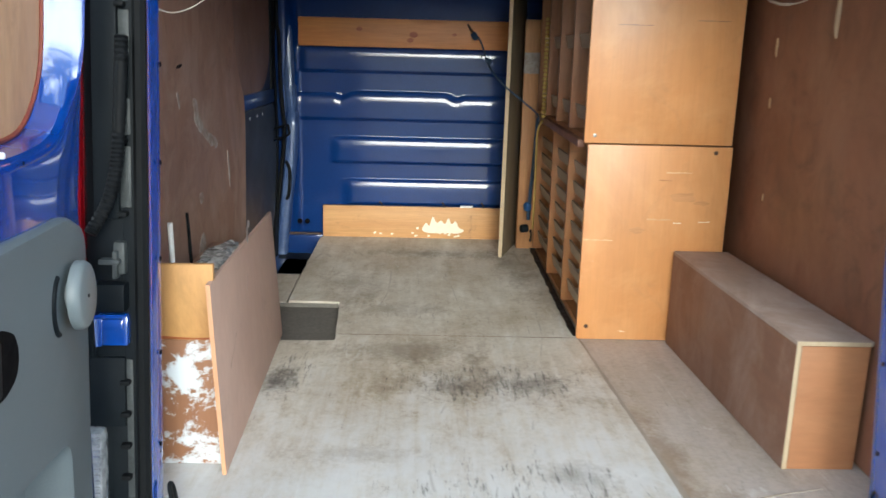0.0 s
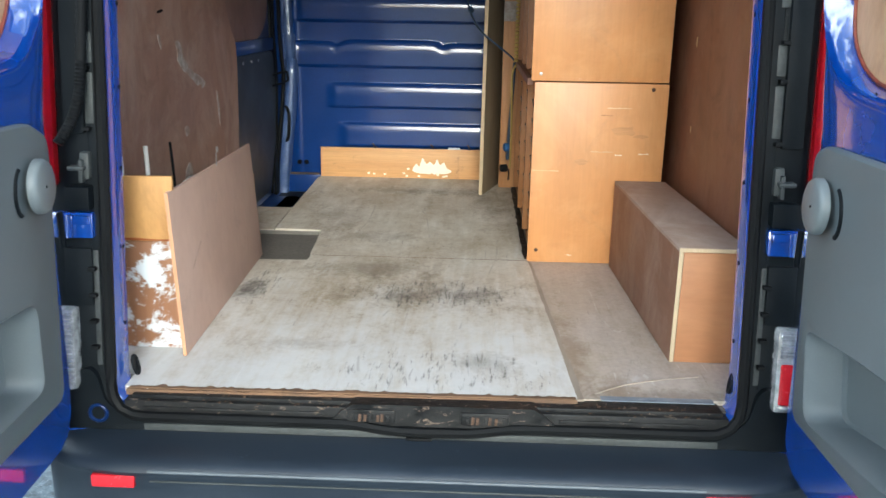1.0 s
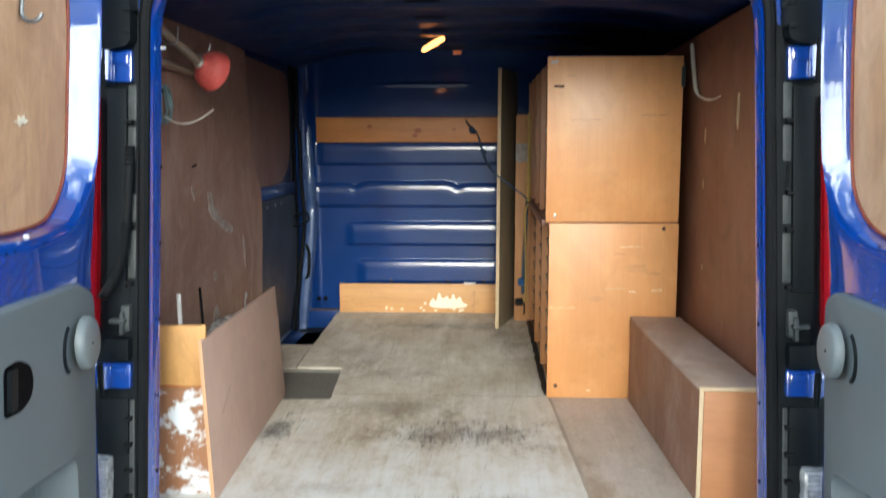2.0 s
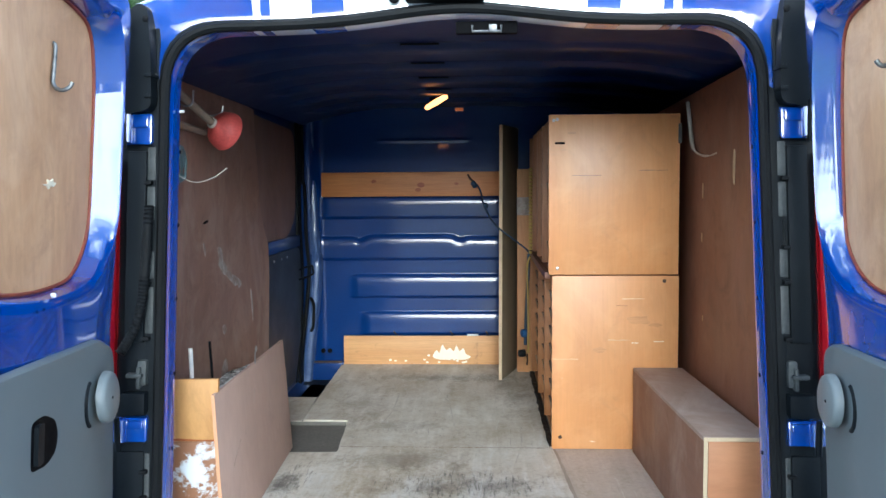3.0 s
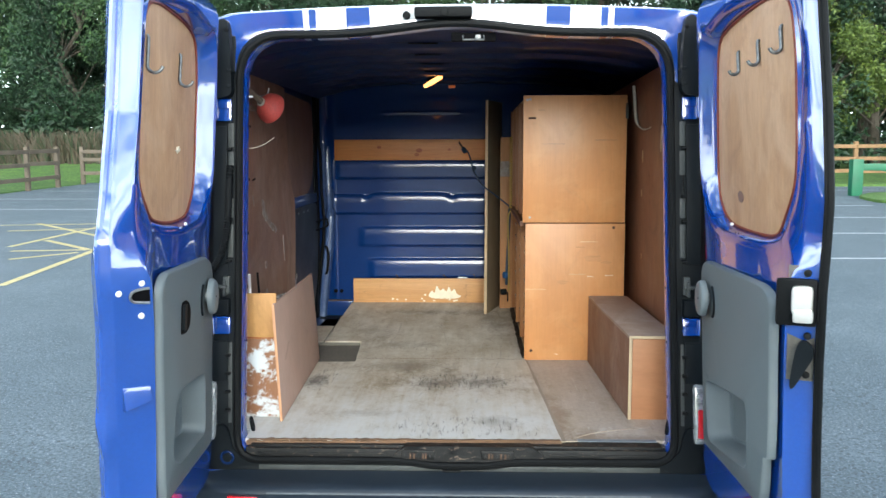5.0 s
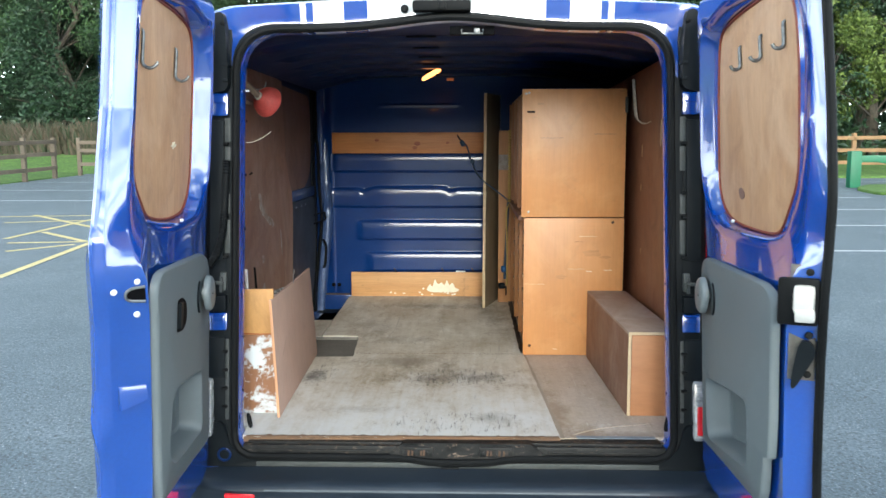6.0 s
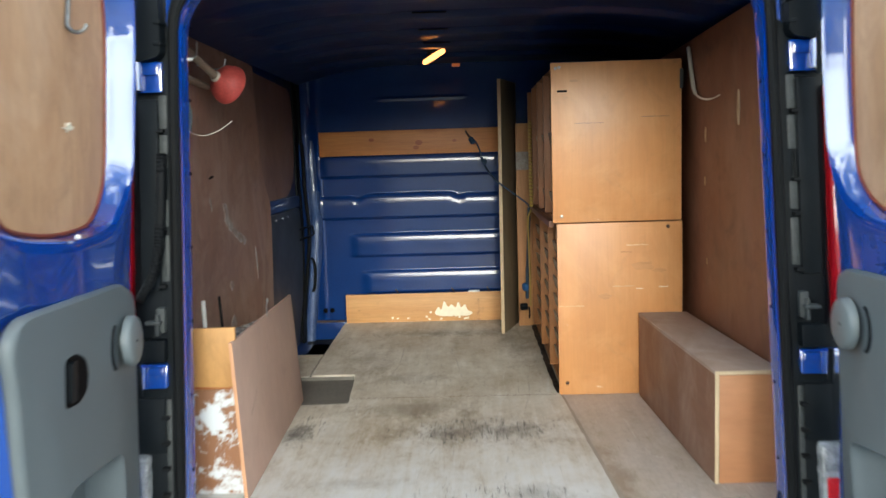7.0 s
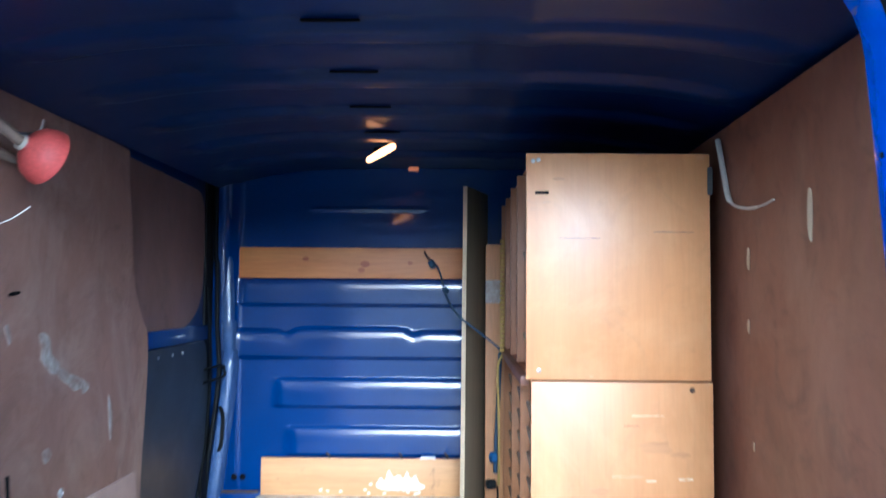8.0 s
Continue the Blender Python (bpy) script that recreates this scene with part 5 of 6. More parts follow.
lv = prism(smooth_line([(0.35, 1.085), (0.6, 1.098), (0.9, 1.085), (0.95, 1.06), (0.6, 1.02), (0.25, 0.985), (0.1, 0.99), (0.2, 1.04)], 3, True), lambda a, b, c: E(a, b, c), 0.004, 0.022, 0.002)
part("lock_lever", lv, "plastic", door_r, "dark grey release lever")
part("edge_seal", tube([P(0.812 + 0.029 * ease((z - 1.2) / 0.25), z, -0.0605) for z in np.linspace(0.42, 1.96, 40)], 0.0085, 10), "black", door_r, "black rubber edge seal")
part("seal_bead", tube([P(0.812 + 0.029 * ease((z - 1.2) / 0.25), z, -0.0525) for z in np.linspace(0.42, 1.96, 40)], 0.0042, 8), "black", door_r)


# ---- floor ----
# floor height, lifted towards the bulkhead to fit the camera's view
def floor_top(x, y):
    return FLOOR + 0.024 * ease((y - 1.1) / 1.4) * min(1, max(0, (y - 1.1) / 1.4))


flr = thing("floor", (0, 1.2, 0.5), "worn plywood load floor in sheets", "floor", kind="structure")
part("base_floor", box(-0.9, 0.8, 0.02, 1.86, 0.50, 0.541, 0.0), "mat", flr, "dark dusty floor under the sheets")
part("base_floor", box(-0.70, 0.8, 1.86, 2.5, 0.50, 0.541, 0.0), "mat", flr)


def sheet_of(outline, thick, tilt=True, ragged=0.0, seed=1):
    rng = random.Random(seed)
    pts = []
    for p, q in zip(outline, outline[1:] + outline[:1]):
        n = max(1, int(Vector((q[0] - p[0], q[1] - p[1])).length / 0.05))
        for k in range(n):
            pts.append((p[0] + (q[0] - p[0]) * k / n + rng.uniform(-ragged, ragged), p[1] + (q[1] - p[1]) * k / n + rng.uniform(-ragged, ragged)))
    return prism(pts, lambda a, b, c: (a, b, (floor_top(a, b) if tilt else FLOOR) - c), thick, 0.0)


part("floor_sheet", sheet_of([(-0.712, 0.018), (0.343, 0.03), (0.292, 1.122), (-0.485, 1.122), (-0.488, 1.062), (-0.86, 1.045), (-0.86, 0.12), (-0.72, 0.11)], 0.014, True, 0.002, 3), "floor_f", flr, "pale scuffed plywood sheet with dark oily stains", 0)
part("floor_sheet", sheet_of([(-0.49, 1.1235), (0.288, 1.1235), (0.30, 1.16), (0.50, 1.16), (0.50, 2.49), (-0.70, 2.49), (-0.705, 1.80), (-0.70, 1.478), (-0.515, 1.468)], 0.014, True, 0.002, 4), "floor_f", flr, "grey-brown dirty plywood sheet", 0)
part("floor_sheet", sheet_of([(0.30, 0.035), (0.80, 0.06), (0.80, 1.2), (0.25, 1.2)], 0.014, True, 0.002, 5), "floor_s", flr, "dusty tan side sheet", 0).location.z -= 0.008
part("floor_sheet", sheet_of([(-0.86, 1.47), (-0.708, 1.478), (-0.712, 1.84), (-0.86, 1.84)], 0.012, True, 0.002, 6), "floor_f", flr, "grey floor offcut by the step", 0).location.z -= 0.005
part("sheet_edge", box(-0.86, -0.516, 1.4625, 1.4655, 0.5405, 0.5555, 0.0), "mat", flr, "grey strip covering the sheet's edge", 0)
part("floor_strip", sheet_of([(0.34, 0.032), (0.362, 0.034), (0.304, 1.13), (0.288, 1.13)], 0.010, True, 0.002, 8), "tan_strip", flr, "bare brown wood showing beside the sheet", 0).location.z -= 0.0065
part("crease", tube(smooth_line([(0.39, 0.07, 0.5523), (0.47, 0.125, 0.5523), (0.56, 0.16, 0.5523), (0.66, 0.185, 0.5523)], 6), 0.0022, 6), "tan_strip", flr, "brown crease in the side sheet")
part("seam", box(-0.484, 0.289, 1.1221, 1.1236, FLOOR - 0.01, FLOOR + 0.0004, 0.0), "edge_worn", flr, "dark seam between the sheets")
rg = random.Random(12)
top = [(x, 0.5535 + 0.0038 * rg.random() ** 0.6) for x in np.linspace(-0.708, 0.343, 90)]
part("sheet_edge", prism(top + [(0.343, 0.541), (-0.708, 0.541)], lambda a, b, c: (a, c + 0.011 * (a + 0.70), b), 0.0095, 0.0175), "edge_worn", flr, "worn brown raw plywood edge", 0)
rows = [(x, 0.0195 + 0.011 * (x + 0.70) + 0.011 * rg.random() ** 4) for x in np.linspace(-0.70, 0.34, 120)]
part("edge_grime", prism(rows + [(0.34, 0.0185), (-0.70, 0.0105)], lambda a, b, c: (a, b, c), FLOOR - 0.002, FLOOR + 0.0008), "edge_worn", flr, "brown grime worn into the sheet's front edge", 0)
part("step_well", joined(box(-0.93, -0.715, 1.86, 2.47, 0.45, 0.465, 0.0), box(-0.715, -0.705, 1.86, 2.49, 0.45, 0.55, 0.0)), "black", flr, "dark sunken door step")
part("step_rail", box(-0.92, -0.70, 2.452, 2.466, 0.592, 0.60, 0.002), "rust", flr, "rusty door step edge")
part("step_mat", sheet_of([(-0.90, 1.88), (-0.72, 1.88), (-0.71, 2.3), (-0.76, 2.46), (-0.90, 2.46)], 0.004), "plastic", flr).location.z -= 0.08
part("flake", box(0.40, 0.66, 0.035, 0.058, 0.5515, 0.5535, 0.0), "scrape", flr, "scraped bluish sill paint")

# dark strip at the shelving's foot: part dirt, part painted shade
rg = random.Random(31)
edge_l, edge_r = [], []
for y in np.linspace(1.14, 2.44, 40):
    edge_l.append((0.281 - rg.uniform(0.0, 0.007), y))
    edge_r.append((0.30, y))
part("dirt_and_shade", prism(edge_l + edge_r[::-1], lambda a, b, c: (a, b, floor_top(a, b) + c), 0.0002, 0.004), "sill", flr, "dark line of dirt and shade along the shelving's foot", 0)

# ---- side linings ----
edge = smooth_line([(1.665, 0.56), (1.665, 0.81), (1.685, 0.99), (1.70, 1.17), (1.69, 1.274), (1.635, 1.335), (1.58, 1.434), (1.548, 1.605), (1.52, 1.722), (1.51, 1.83)], 5)
out = [(0.16, 0.56)] + edge + [(1.4, 1.835), (0.16, 1.845)]
wl = solo("wall_west", prism(out, lambda a, b, c: (c, a, b), -0.893, -0.885), "lining", (-0.889, 0.9, 0.56), "stained brown plywood wall lining", "wall", kind="structure", smooth=0)
wr = solo("wall_east", prism([(0.16, 0.56), (2.45, 0.56), (2.45, 1.80), (1.3, 1.83), (0.16, 1.86)], lambda a, b, c: (c, a, b), 0.785, 0.793), "lining_r", (0.789, 0.9, 0.56), "reddish brown plywood wall lining", "wall", kind="structure", smooth=0)


def smear(name, wall, x, pts, material, label):
    """A thin patch of filler or paint on a side wall; pts in y and z."""
    s = 1 if x < 0 else -1
    return part(name, prism(smooth_line(pts, 4, True), lambda a, b, c: (c, a, b), x, x + s * 0.0015), material, wall, label)


smear("smear", wl, -0.885, [(0.995, 1.30), (1.02, 1.306), (1.048, 1.29), (1.06, 1.255), (1.105, 1.222), (1.10, 1.20), (1.06, 1.205), (1.03, 1.225), (1.005, 1.245), (1.012, 1.27)], "streak", "pale chalky smear")
smear("smear", wl, -0.885, [(1.09, 1.205), (1.12, 1.212), (1.16, 1.195), (1.20, 1.185), (1.262, 1.162), (1.272, 1.145), (1.24, 1.135), (1.225, 1.15), (1.19, 1.148), (1.15, 1.169), (1.12, 1.18)], "streak", "")
smear("smear", wl, -0.885, [(0.845, 1.325), (0.858, 1.33), (0.872, 1.30), (0.866, 1.285), (0.856, 1.30)], "streak", "")
smear("smear", wl, -0.885, [(1.03, 1.02), (1.06, 1.025), (1.075, 1.005), (1.05, 0.99), (1.035, 1.0)], "streak", "")
smear("smear", wl, -0.885, [(1.02, 0.88), (1.06, 0.90), (1.08, 0.86), (1.04, 0.82), (1.0, 0.83)], "streak", "")
smear("smear", wl, -0.885, [(1.40, 1.10), (1.41, 1.105), (1.43, 1.04), (1.425, 0.98), (1.41, 1.03)], "streak", "")
smear("smear", wl, -0.885, [(0.86, 1.40), (0.90, 1.405), (0.90, 1.398), (0.86, 1.393)], "hole", "")
for ya, za, h, w in ((0.645, 1.51, 0.10, 0.016), (0.99, 1.465, 0.05, 0.012), (0.995, 1.318, 0.03, 0.010), (0.97, 1.05, 0.02, 0.006)):
    smear("smear", wr, 0.785, [(ya, za), (ya + w, za + h * 0.3), (ya + w * 0.7, za + h), (ya - w * 0.2, za + h * 0.95), (ya - w * 0.3, za + h * 0.4)], "edge", "pale torn strip in the lining")

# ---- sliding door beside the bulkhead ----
sd = part("sliding_door", joined(box(-0.928, -0.905, 1.45, 2.40, 0.52, 1.88, 0.004), box(-0.91, -0.895, 1.62, 2.38, 1.215, 1.275, 0.006)), "blue_in", van, "blue sliding side door, darkened for the shade inside")
part("door_board", prism(rounded([(1.53, 1.275), (2.14, 1.272), (2.31, 1.36), (2.335, 1.57), (2.32, 1.80), (1.50, 1.82)], [0.02, 0.09, 0.1, 0.1, 0.1, 0.02]), lambda a, b, c: (c, a, b), -0.9075, -0.9035), "lining_d", sd, "plywood board in the sliding door window")
bmp = prism(rounded([(1.66, 0.56), (2.17, 0.56), (2.32, 0.76), (2.37, 1.0), (2.33, 1.215), (1.66, 1.215)], 0.05), lambda a, b, c: (c, a, b), -0.906, -0.888, 0.006)
part("door_trim", bmp, "slate", sd, "dark grey plastic door trim")
part("pull_handle", tube(smooth_line([(-0.888, 2.31, 1.10), (-0.845, 2.40, 1.112), (-0.84, 2.42, 1.09), (-0.842, 2.415, 1.065), (-0.888, 2.30, 1.05)], 5), 0.005, 8), "black", sd, "dark pull handle")
for y in (1.80, 1.94, 2.05):
    part("trim_stud", disc((-0.888, y, 1.185), (1, 0, 0), 0.006, 0.003, 10, 0.001), "steel", sd)
STEPS = [(0.46, -0.905), (0.62, -0.895), (0.74, -0.884), (0.846, -0.872), (0.98, -0.858), (1.10, -0.851), (1.165, -0.849), (1.17, -0.857), (1.285, -0.858), (1.29, -0.866), (1.40, -0.868), (1.53, -0.873), (1.56, -0.88), (1.9, -0.885)]
rows = []
for z, x in STEPS:
    y = 2.418 + 0.05 * (z - 0.8) + (0.006 if z > 1.167 else 0)
    rows.append([(x, y + 0.006, z), (x + 0.006, y, z), (x + 0.037, y, z), (x + 0.046, y + 0.008, z), (x + 0.046, 2.52, z), (x, 2.52, z)])
post = part("corner_post", loops(rows, True, True), "post_paint", van, "stepped blue corner post, paled for the light on it", 50)
part("door_rubber", tube(smooth_line([(x - 0.010, 2.412 + 0.04 * (z - 0.8), z) for z, x in STEPS if z not in (1.165, 1.285)], 4), 0.0095, 8), "black", van, "black door rubber")
part("door_cable", tube(smooth_line([(-0.892, 2.22, 0.54), (-0.888, 2.33, 0.77), (-0.884, 2.385, 1.04), (-0.886, 2.37, 1.26), (-0.89, 2.35, 1.42)], 8), 0.005, 6), "black", van)
part("door_edge", box(-0.912, -0.896, 2.335, 2.43, 0.50, 1.86, 0.004), "black", van, "dark sliding door edge")
part("post_loop", tube(smooth_line([(-0.855, 2.43, 0.94), (-0.835, 2.40, 0.90), (-0.84, 2.40, 0.80), (-0.86, 2.43, 0.76)], 5), 0.008, 8), "black", van, "black grab loop")
for x in (-0.80, -0.765):
    part("plug", disc((x, 2.46, 0.655), (0, -1, 0), 0.012, 0.006, 14, 0.002), "hole", van)
part("well_panel", box(-0.88, -0.69, 2.44, 2.452, 0.45, 0.592, 0.003), "blue_in", van, "blue painted step end")

# ---- boards on the bulkhead ----
beam = solo("wooden_beam", box(-0.795, 0.30, 2.452, 2.474, 1.466, 1.592, 0.003), "pine", (-0.25, 2.47, 1.47), "orange knotty pine plank fixed across the bulkhead", "plank")
for x, z, r in ((-0.52, 1.545, 0.009), (-0.275, 1.525, 0.013), (-0.29, 1.50, 0.010), (0.01, 1.517, 0.012), (-0.09, 1.53, 0.007)):
    part("knot", prism([(x + r * 1.5 * math.cos(a), z + r * math.sin(a)) for a in np.linspace(0, 6.28, 13)[:-1]], lambda a, b, c: (a, c, b), 2.4512, 2.4525), "knot", beam, "dark knot")
kick = solo("kick_board", box(-0.69, 0.30, 2.452, 2.476, 0.584, 0.735, 0.003), "pine_low", (-0.2, 2.47, 0.584), "yellowish pine board with white paint along the bulkhead foot", "plank")
rng = random.Random(9)
blob = [(-0.22, 0.625), (-0.20, 0.66), (-0.185, 0.645), (-0.17, 0.69), (-0.15, 0.66), (-0.13, 0.672), (-0.11, 0.655), (-0.095, 0.685), (-0.08, 0.655), (-0.06, 0.67), (-0.045, 0.64), (-0.02, 0.625), (-0.05, 0.61), (-0.12, 0.612), (-0.18, 0.61)]
part("paint_patch", prism(smooth_line(blob, 3, True), lambda a, b, c: (a, c, b), 2.4505, 2.4524), "paint_y", kick, "splashed white paint patch")
for k in range(14):
    x, z = rng.uniform(-0.5, 0.0), rng.uniform(0.59, 0.63)
    part("paint_spot", prism([(x, z), (x + 0.012, z + 0.002), (x + 0.01, z + rng.uniform(0.006, 0.016)), (x - 0.002, z + 0.008)], lambda a, b, c: (a, c, b), 2.4508, 2.4524), "paint_y", kick)
for x in (-0.41, -0.115, 0.07):
    part("bent_nail", tube([(x, 2.46, 0.733), (x - 0.004, 2.44, 0.752), (x - 0.012, 2.435, 0.762)], 0.004, 6), "rust", kick, "bent rusty nail")
solo("paper_scrap", hexa([(-0.04, 2.445, 0.737), (0.02, 2.445, 0.737), (0.02, 2.47, 0.737), (-0.04, 2.47, 0.737), (-0.04, 2.445, 0.745), (0.02, 2.447, 0.744), (0.02, 2.47, 0.744), (-0.04, 2.47, 0.745)], 0.001), "white", (-0.01, 2.46, 0.737), "white scrap lying on the board's edge", "scrap")

# ---- tall panel and post ----
pn = thing("plywood_sheet", (0.15, 2.2, 0.57), "tall thin plywood sheet standing on edge", "sheet of plywood")
a, b = Vector((0.119, 2.13)), Vector((0.205, 2.40))
d = (b - a).normalized()
n2 = Vector((d.y, -d.x)) * 0.016
q = [a, b, b + n2, a + n2]
part("sheet", hexa([(p.x, p.y, 0.578) for p in q] + [(p.x + 0.006, p.y, 1.806) for p in q], 0.001), "panel_face", pn)
e = [a - d * 0.002, a, a + n2, a + n2 - d * 0.002]
part("sheet_edge", hexa([(p.x, p.y, 0.578) for p in e] + [(p.x + 0.006, p.y, 1.806) for p in e]), "edge", pn, "pale raw plywood edge")
wp = solo("wooden_post", box(0.215, 0.30, 2.30, 2.34, 0.578, 1.60, 0.004), "post", (0.257, 2.32, 0.578), "orange pine upright behind the panel", "post")
part("tape_wrap", box(0.214, 0.285, 2.297, 2.30, 1.37, 1.46, 0.003), "streak", wp, "torn greenish tape")

# ---- shelving units ----
def shelving(name, x0, x1, z0, z1, ya, uprights, trays, label):
    t = thing(name, (0.5, 1.6, z0), label, "shelving", "stacked shelving units")
    yb = uprights[-1]
    end = part("end_panel", box(x0, x1, ya, ya + 0.018, z0 - (0.018 if z0 < 0.6 else 0), z1, 0.0015), "veneer", t, "beech veneered end panel with scratches")
    part("back_panel", box(x1 - 0.02, x1, ya + 0.02, yb, z0, z1, 0.001), "veneer_in", t)
    part("top_board", box(x0 + 0.02, x1 - 0.022, ya + 0.02, yb, z1 - 0.018, z1 - 0.001, 0.001), "veneer_in", t)
    part("bottom_board", box(x0 + 0.012, x1 - 0.022, ya + 0.02, yb, z0, z0 + 0.02, 0.001), "veneer_in", t)
    for y in uprights:
        part("upright", box(x0 - 0.004, x1 - 0.022, y - 0.012, y + 0.008, z0 + 0.022, z1 - 0.02, 0.0015), "veneer_in" if z0 < 0.6 else "upright", t)
    ys = [ya + 0.02] + list(uprights)
    for y0, y1 in zip(ys, ys[1:]):
        for k in range(trays):
            z = z0 + 0.06 + (z1 - z0 - 0.12) * k / trays
            bmt = joined(hexa([(x0 + 0.03, y0 + 0.004, z), (x1 - 0.024, y0 + 0.004, z + 0.03), (x1 - 0.024, y1 - 0.016, z + 0.03), (x0 + 0.03, y1 - 0.016, z), (x0 + 0.03, y0 + 0.004, z + 0.008), (x1 - 0.024, y0 + 0.004, z + 0.038), (x1 - 0.024, y1 - 0.016, z + 0.038), (x0 + 0.03, y1 - 0.016, z + 0.008)]), hexa([(x0 + 0.022, y0 + 0.004, z), (x0 + 0.03, y0 + 0.004, z), (x0 + 0.03, y1 - 0.016, z), (x0 + 0.022, y1 - 0.016, z), (x0 + 0.012, y0 + 0.004, z + 0.045), (x0 + 0.02, y0 + 0.004, z + 0.045), (x0 + 0.02, y1 - 0.016, z + 0.045), (x0 + 0.012, y1 - 0.016, z + 0.045)]))
            part("shelf", bmt, "tray", t)
    return t, end


lowc, lend = shelving("shelving_unit", 0.290, 0.742, 0.572, 1.188, 1.133, (1.45, 1.82, 2.26), 7, "lower beech shelving unit with angled trays")
upc, uend = shelving("shelving_unit", 0.278, 0.742, 1.192, 1.765, 1.145, (1.42, 1.70, 1.98, 2.24), 2, "upper beech shelving unit stacked on another")
for x, z in ((0.69, 1.17), (0.32, 0.598)):
    part("screw", disc((x, 1.1335, z), (0, -1, 0), 0.007, 0.002, 12, 0.0005), "rust", lend)
for x, z in ((0.295, 1.745), (0.308, 1.748), (0.31, 1.215)):
    part("screw", disc((x, 1.1455, z), (0, -1, 0), 0.006, 0.002, 12, 0.0005), "steel", uend)


def scratch(parent, y, x0, x1, z, h, material):
    rr = random.Random(int(x0 * 1000 + z * 777))
    top = [(x, z + rr.uniform(0.2, 1) * h) for x in np.linspace(x0, x1, 9)]
    bot = [(x, z - rr.uniform(0.0, 0.5) * h) for x in np.linspace(x1, x0, 9)]
    part("scratch", prism(top + bot, lambda a, b, c: (a, c, b), y - 0.0008, y + 0.0004), material, parent)


scratch(lend, 1.133, 0.292, 0.385, 0.885, 0.004, "worn")
scratch(lend, 1.133, 0.54, 0.62, 1.105, 0.004, "worn")
scratch(lend, 1.133, 0.575, 0.60, 0.945, 0.003, "paint_y")
scratch(lend, 1.133, 0.655, 0.69, 0.95, 0.004, "paint_y")
scratch(lend, 1.133, 0.49, 0.57, 0.955, 0.004, "worn")
scratch(lend, 1.133, 0.52, 0.56, 1.08, 0.004, "veneer_in")
scratch(uend, 1.145, 0.36, 0.465, 1.548, 0.002, "box_side")
scratch(uend, 1.145, 0.60, 0.70, 1.565, 0.002, "box_side")
for ux, uz, w, h, par, y in ((0.60, 1.03, 0.05, 0.022, lend, 1.133), (0.46, 0.92, 0.03, 0.012, lend, 1.133), (0.66, 1.01, 0.03, 0.008, lend, 1.133), (0.36, 1.70, 0.02, 0.006, uend, 1.145), (0.72, 1.755, 0.016, 0.008, uend, 1.145), (0.33, 1.64, 0.014, 0.004, uend, 1.145)):
    rr = random.Random(int(ux * 991))
    pts = [(ux + w * (0.6 + 0.4 * rr.random()) * math.cos(k * 0.4488), uz + h * (0.5 + 0.5 * rr.random()) * math.sin(k * 0.4488)) for k in range(14)]
    part("smudge", prism(smooth_line(pts, 2, True), lambda a, b, c: (a, c, b), y - 0.0005, y + 0.0004), "smudge", par, "dark rubbed smudge")
part("gouge", box(0.30, 0.335, 1.1438, 1.147, 1.66, 1.668, 0.001), "hole", uend, "small dark gouge")
part("tape_scrap", box(0.735, 0.748, 1.14, 1.144, 1.66, 1.73, 0.0015), "strip", upc, "grey tape scrap")
solo("batten", hexa([(0.268, 1.20, 1.172), (0.29, 1.20, 1.172), (0.29, 2.26, 1.178), (0.268, 2.26, 1.178), (0.268, 1.20, 1.196), (0.29, 1.20, 1.196), (0.29, 2.26, 1.202), (0.268, 2.26, 1.202)], 0.003), "lining_r", (0.28, 1.7, 1.172), "dark stained batten along the shelving", "batten")

# ---- boxes and loose boards ----
bx = thing("plywood_box", (0.69, 0.7, 0.552), "long brown plywood box with dusty top against the lining", "box")
c0, c1 = (0.607, 0.273), (0.579, 1.112)


def bxpt(f, w, z):
    return (c0[0] + (c1[0] - c0[0]) * f + w, c0[1] + (c1[1] - c0[1]) * f, z)


def slab(f0, f1, w0, w1, z0, z1, bev=0.0012):
    return hexa([bxpt(f0, w0, z0), bxpt(f0, w1, z0), bxpt(f1, w1, z0), bxpt(f1, w0, z0), bxpt(f0, w0, z1), bxpt(f0, w1, z1), bxpt(f1, w1, z1), bxpt(f1, w0, z1)], bev)


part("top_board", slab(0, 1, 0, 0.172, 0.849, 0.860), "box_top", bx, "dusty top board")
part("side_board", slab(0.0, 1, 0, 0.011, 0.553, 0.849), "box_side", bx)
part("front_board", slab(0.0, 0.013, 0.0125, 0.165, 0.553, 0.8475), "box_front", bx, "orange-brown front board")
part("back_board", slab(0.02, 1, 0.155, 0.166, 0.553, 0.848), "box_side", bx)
part("front_edge", joined(slab(-0.003, -0.0005, 0.0, 0.011, 0.553, 0.852), slab(-0.003, -0.0005, 0.0, 0.165, 0.849, 0.859)), "edge", bx, "pale plywood edge")
for f, z, w in ((0.62, 0.73, 0.012), (0.60, 0.70, 0.008), (0.66, 0.66, 0.01), (0.3, 0.63, 0.01), (0.27, 0.61, 0.007)):
    part("scuff", prism(smooth_line([(f, z), (f + w * 0.9, z + 0.03), (f + w * 1.1, z + 0.034), (f + w * 0.3, z - 0.004)], 3, True), lambda a, b, c: bxpt(a, c, b), -0.0008, 0.0004), "scuff", bx)

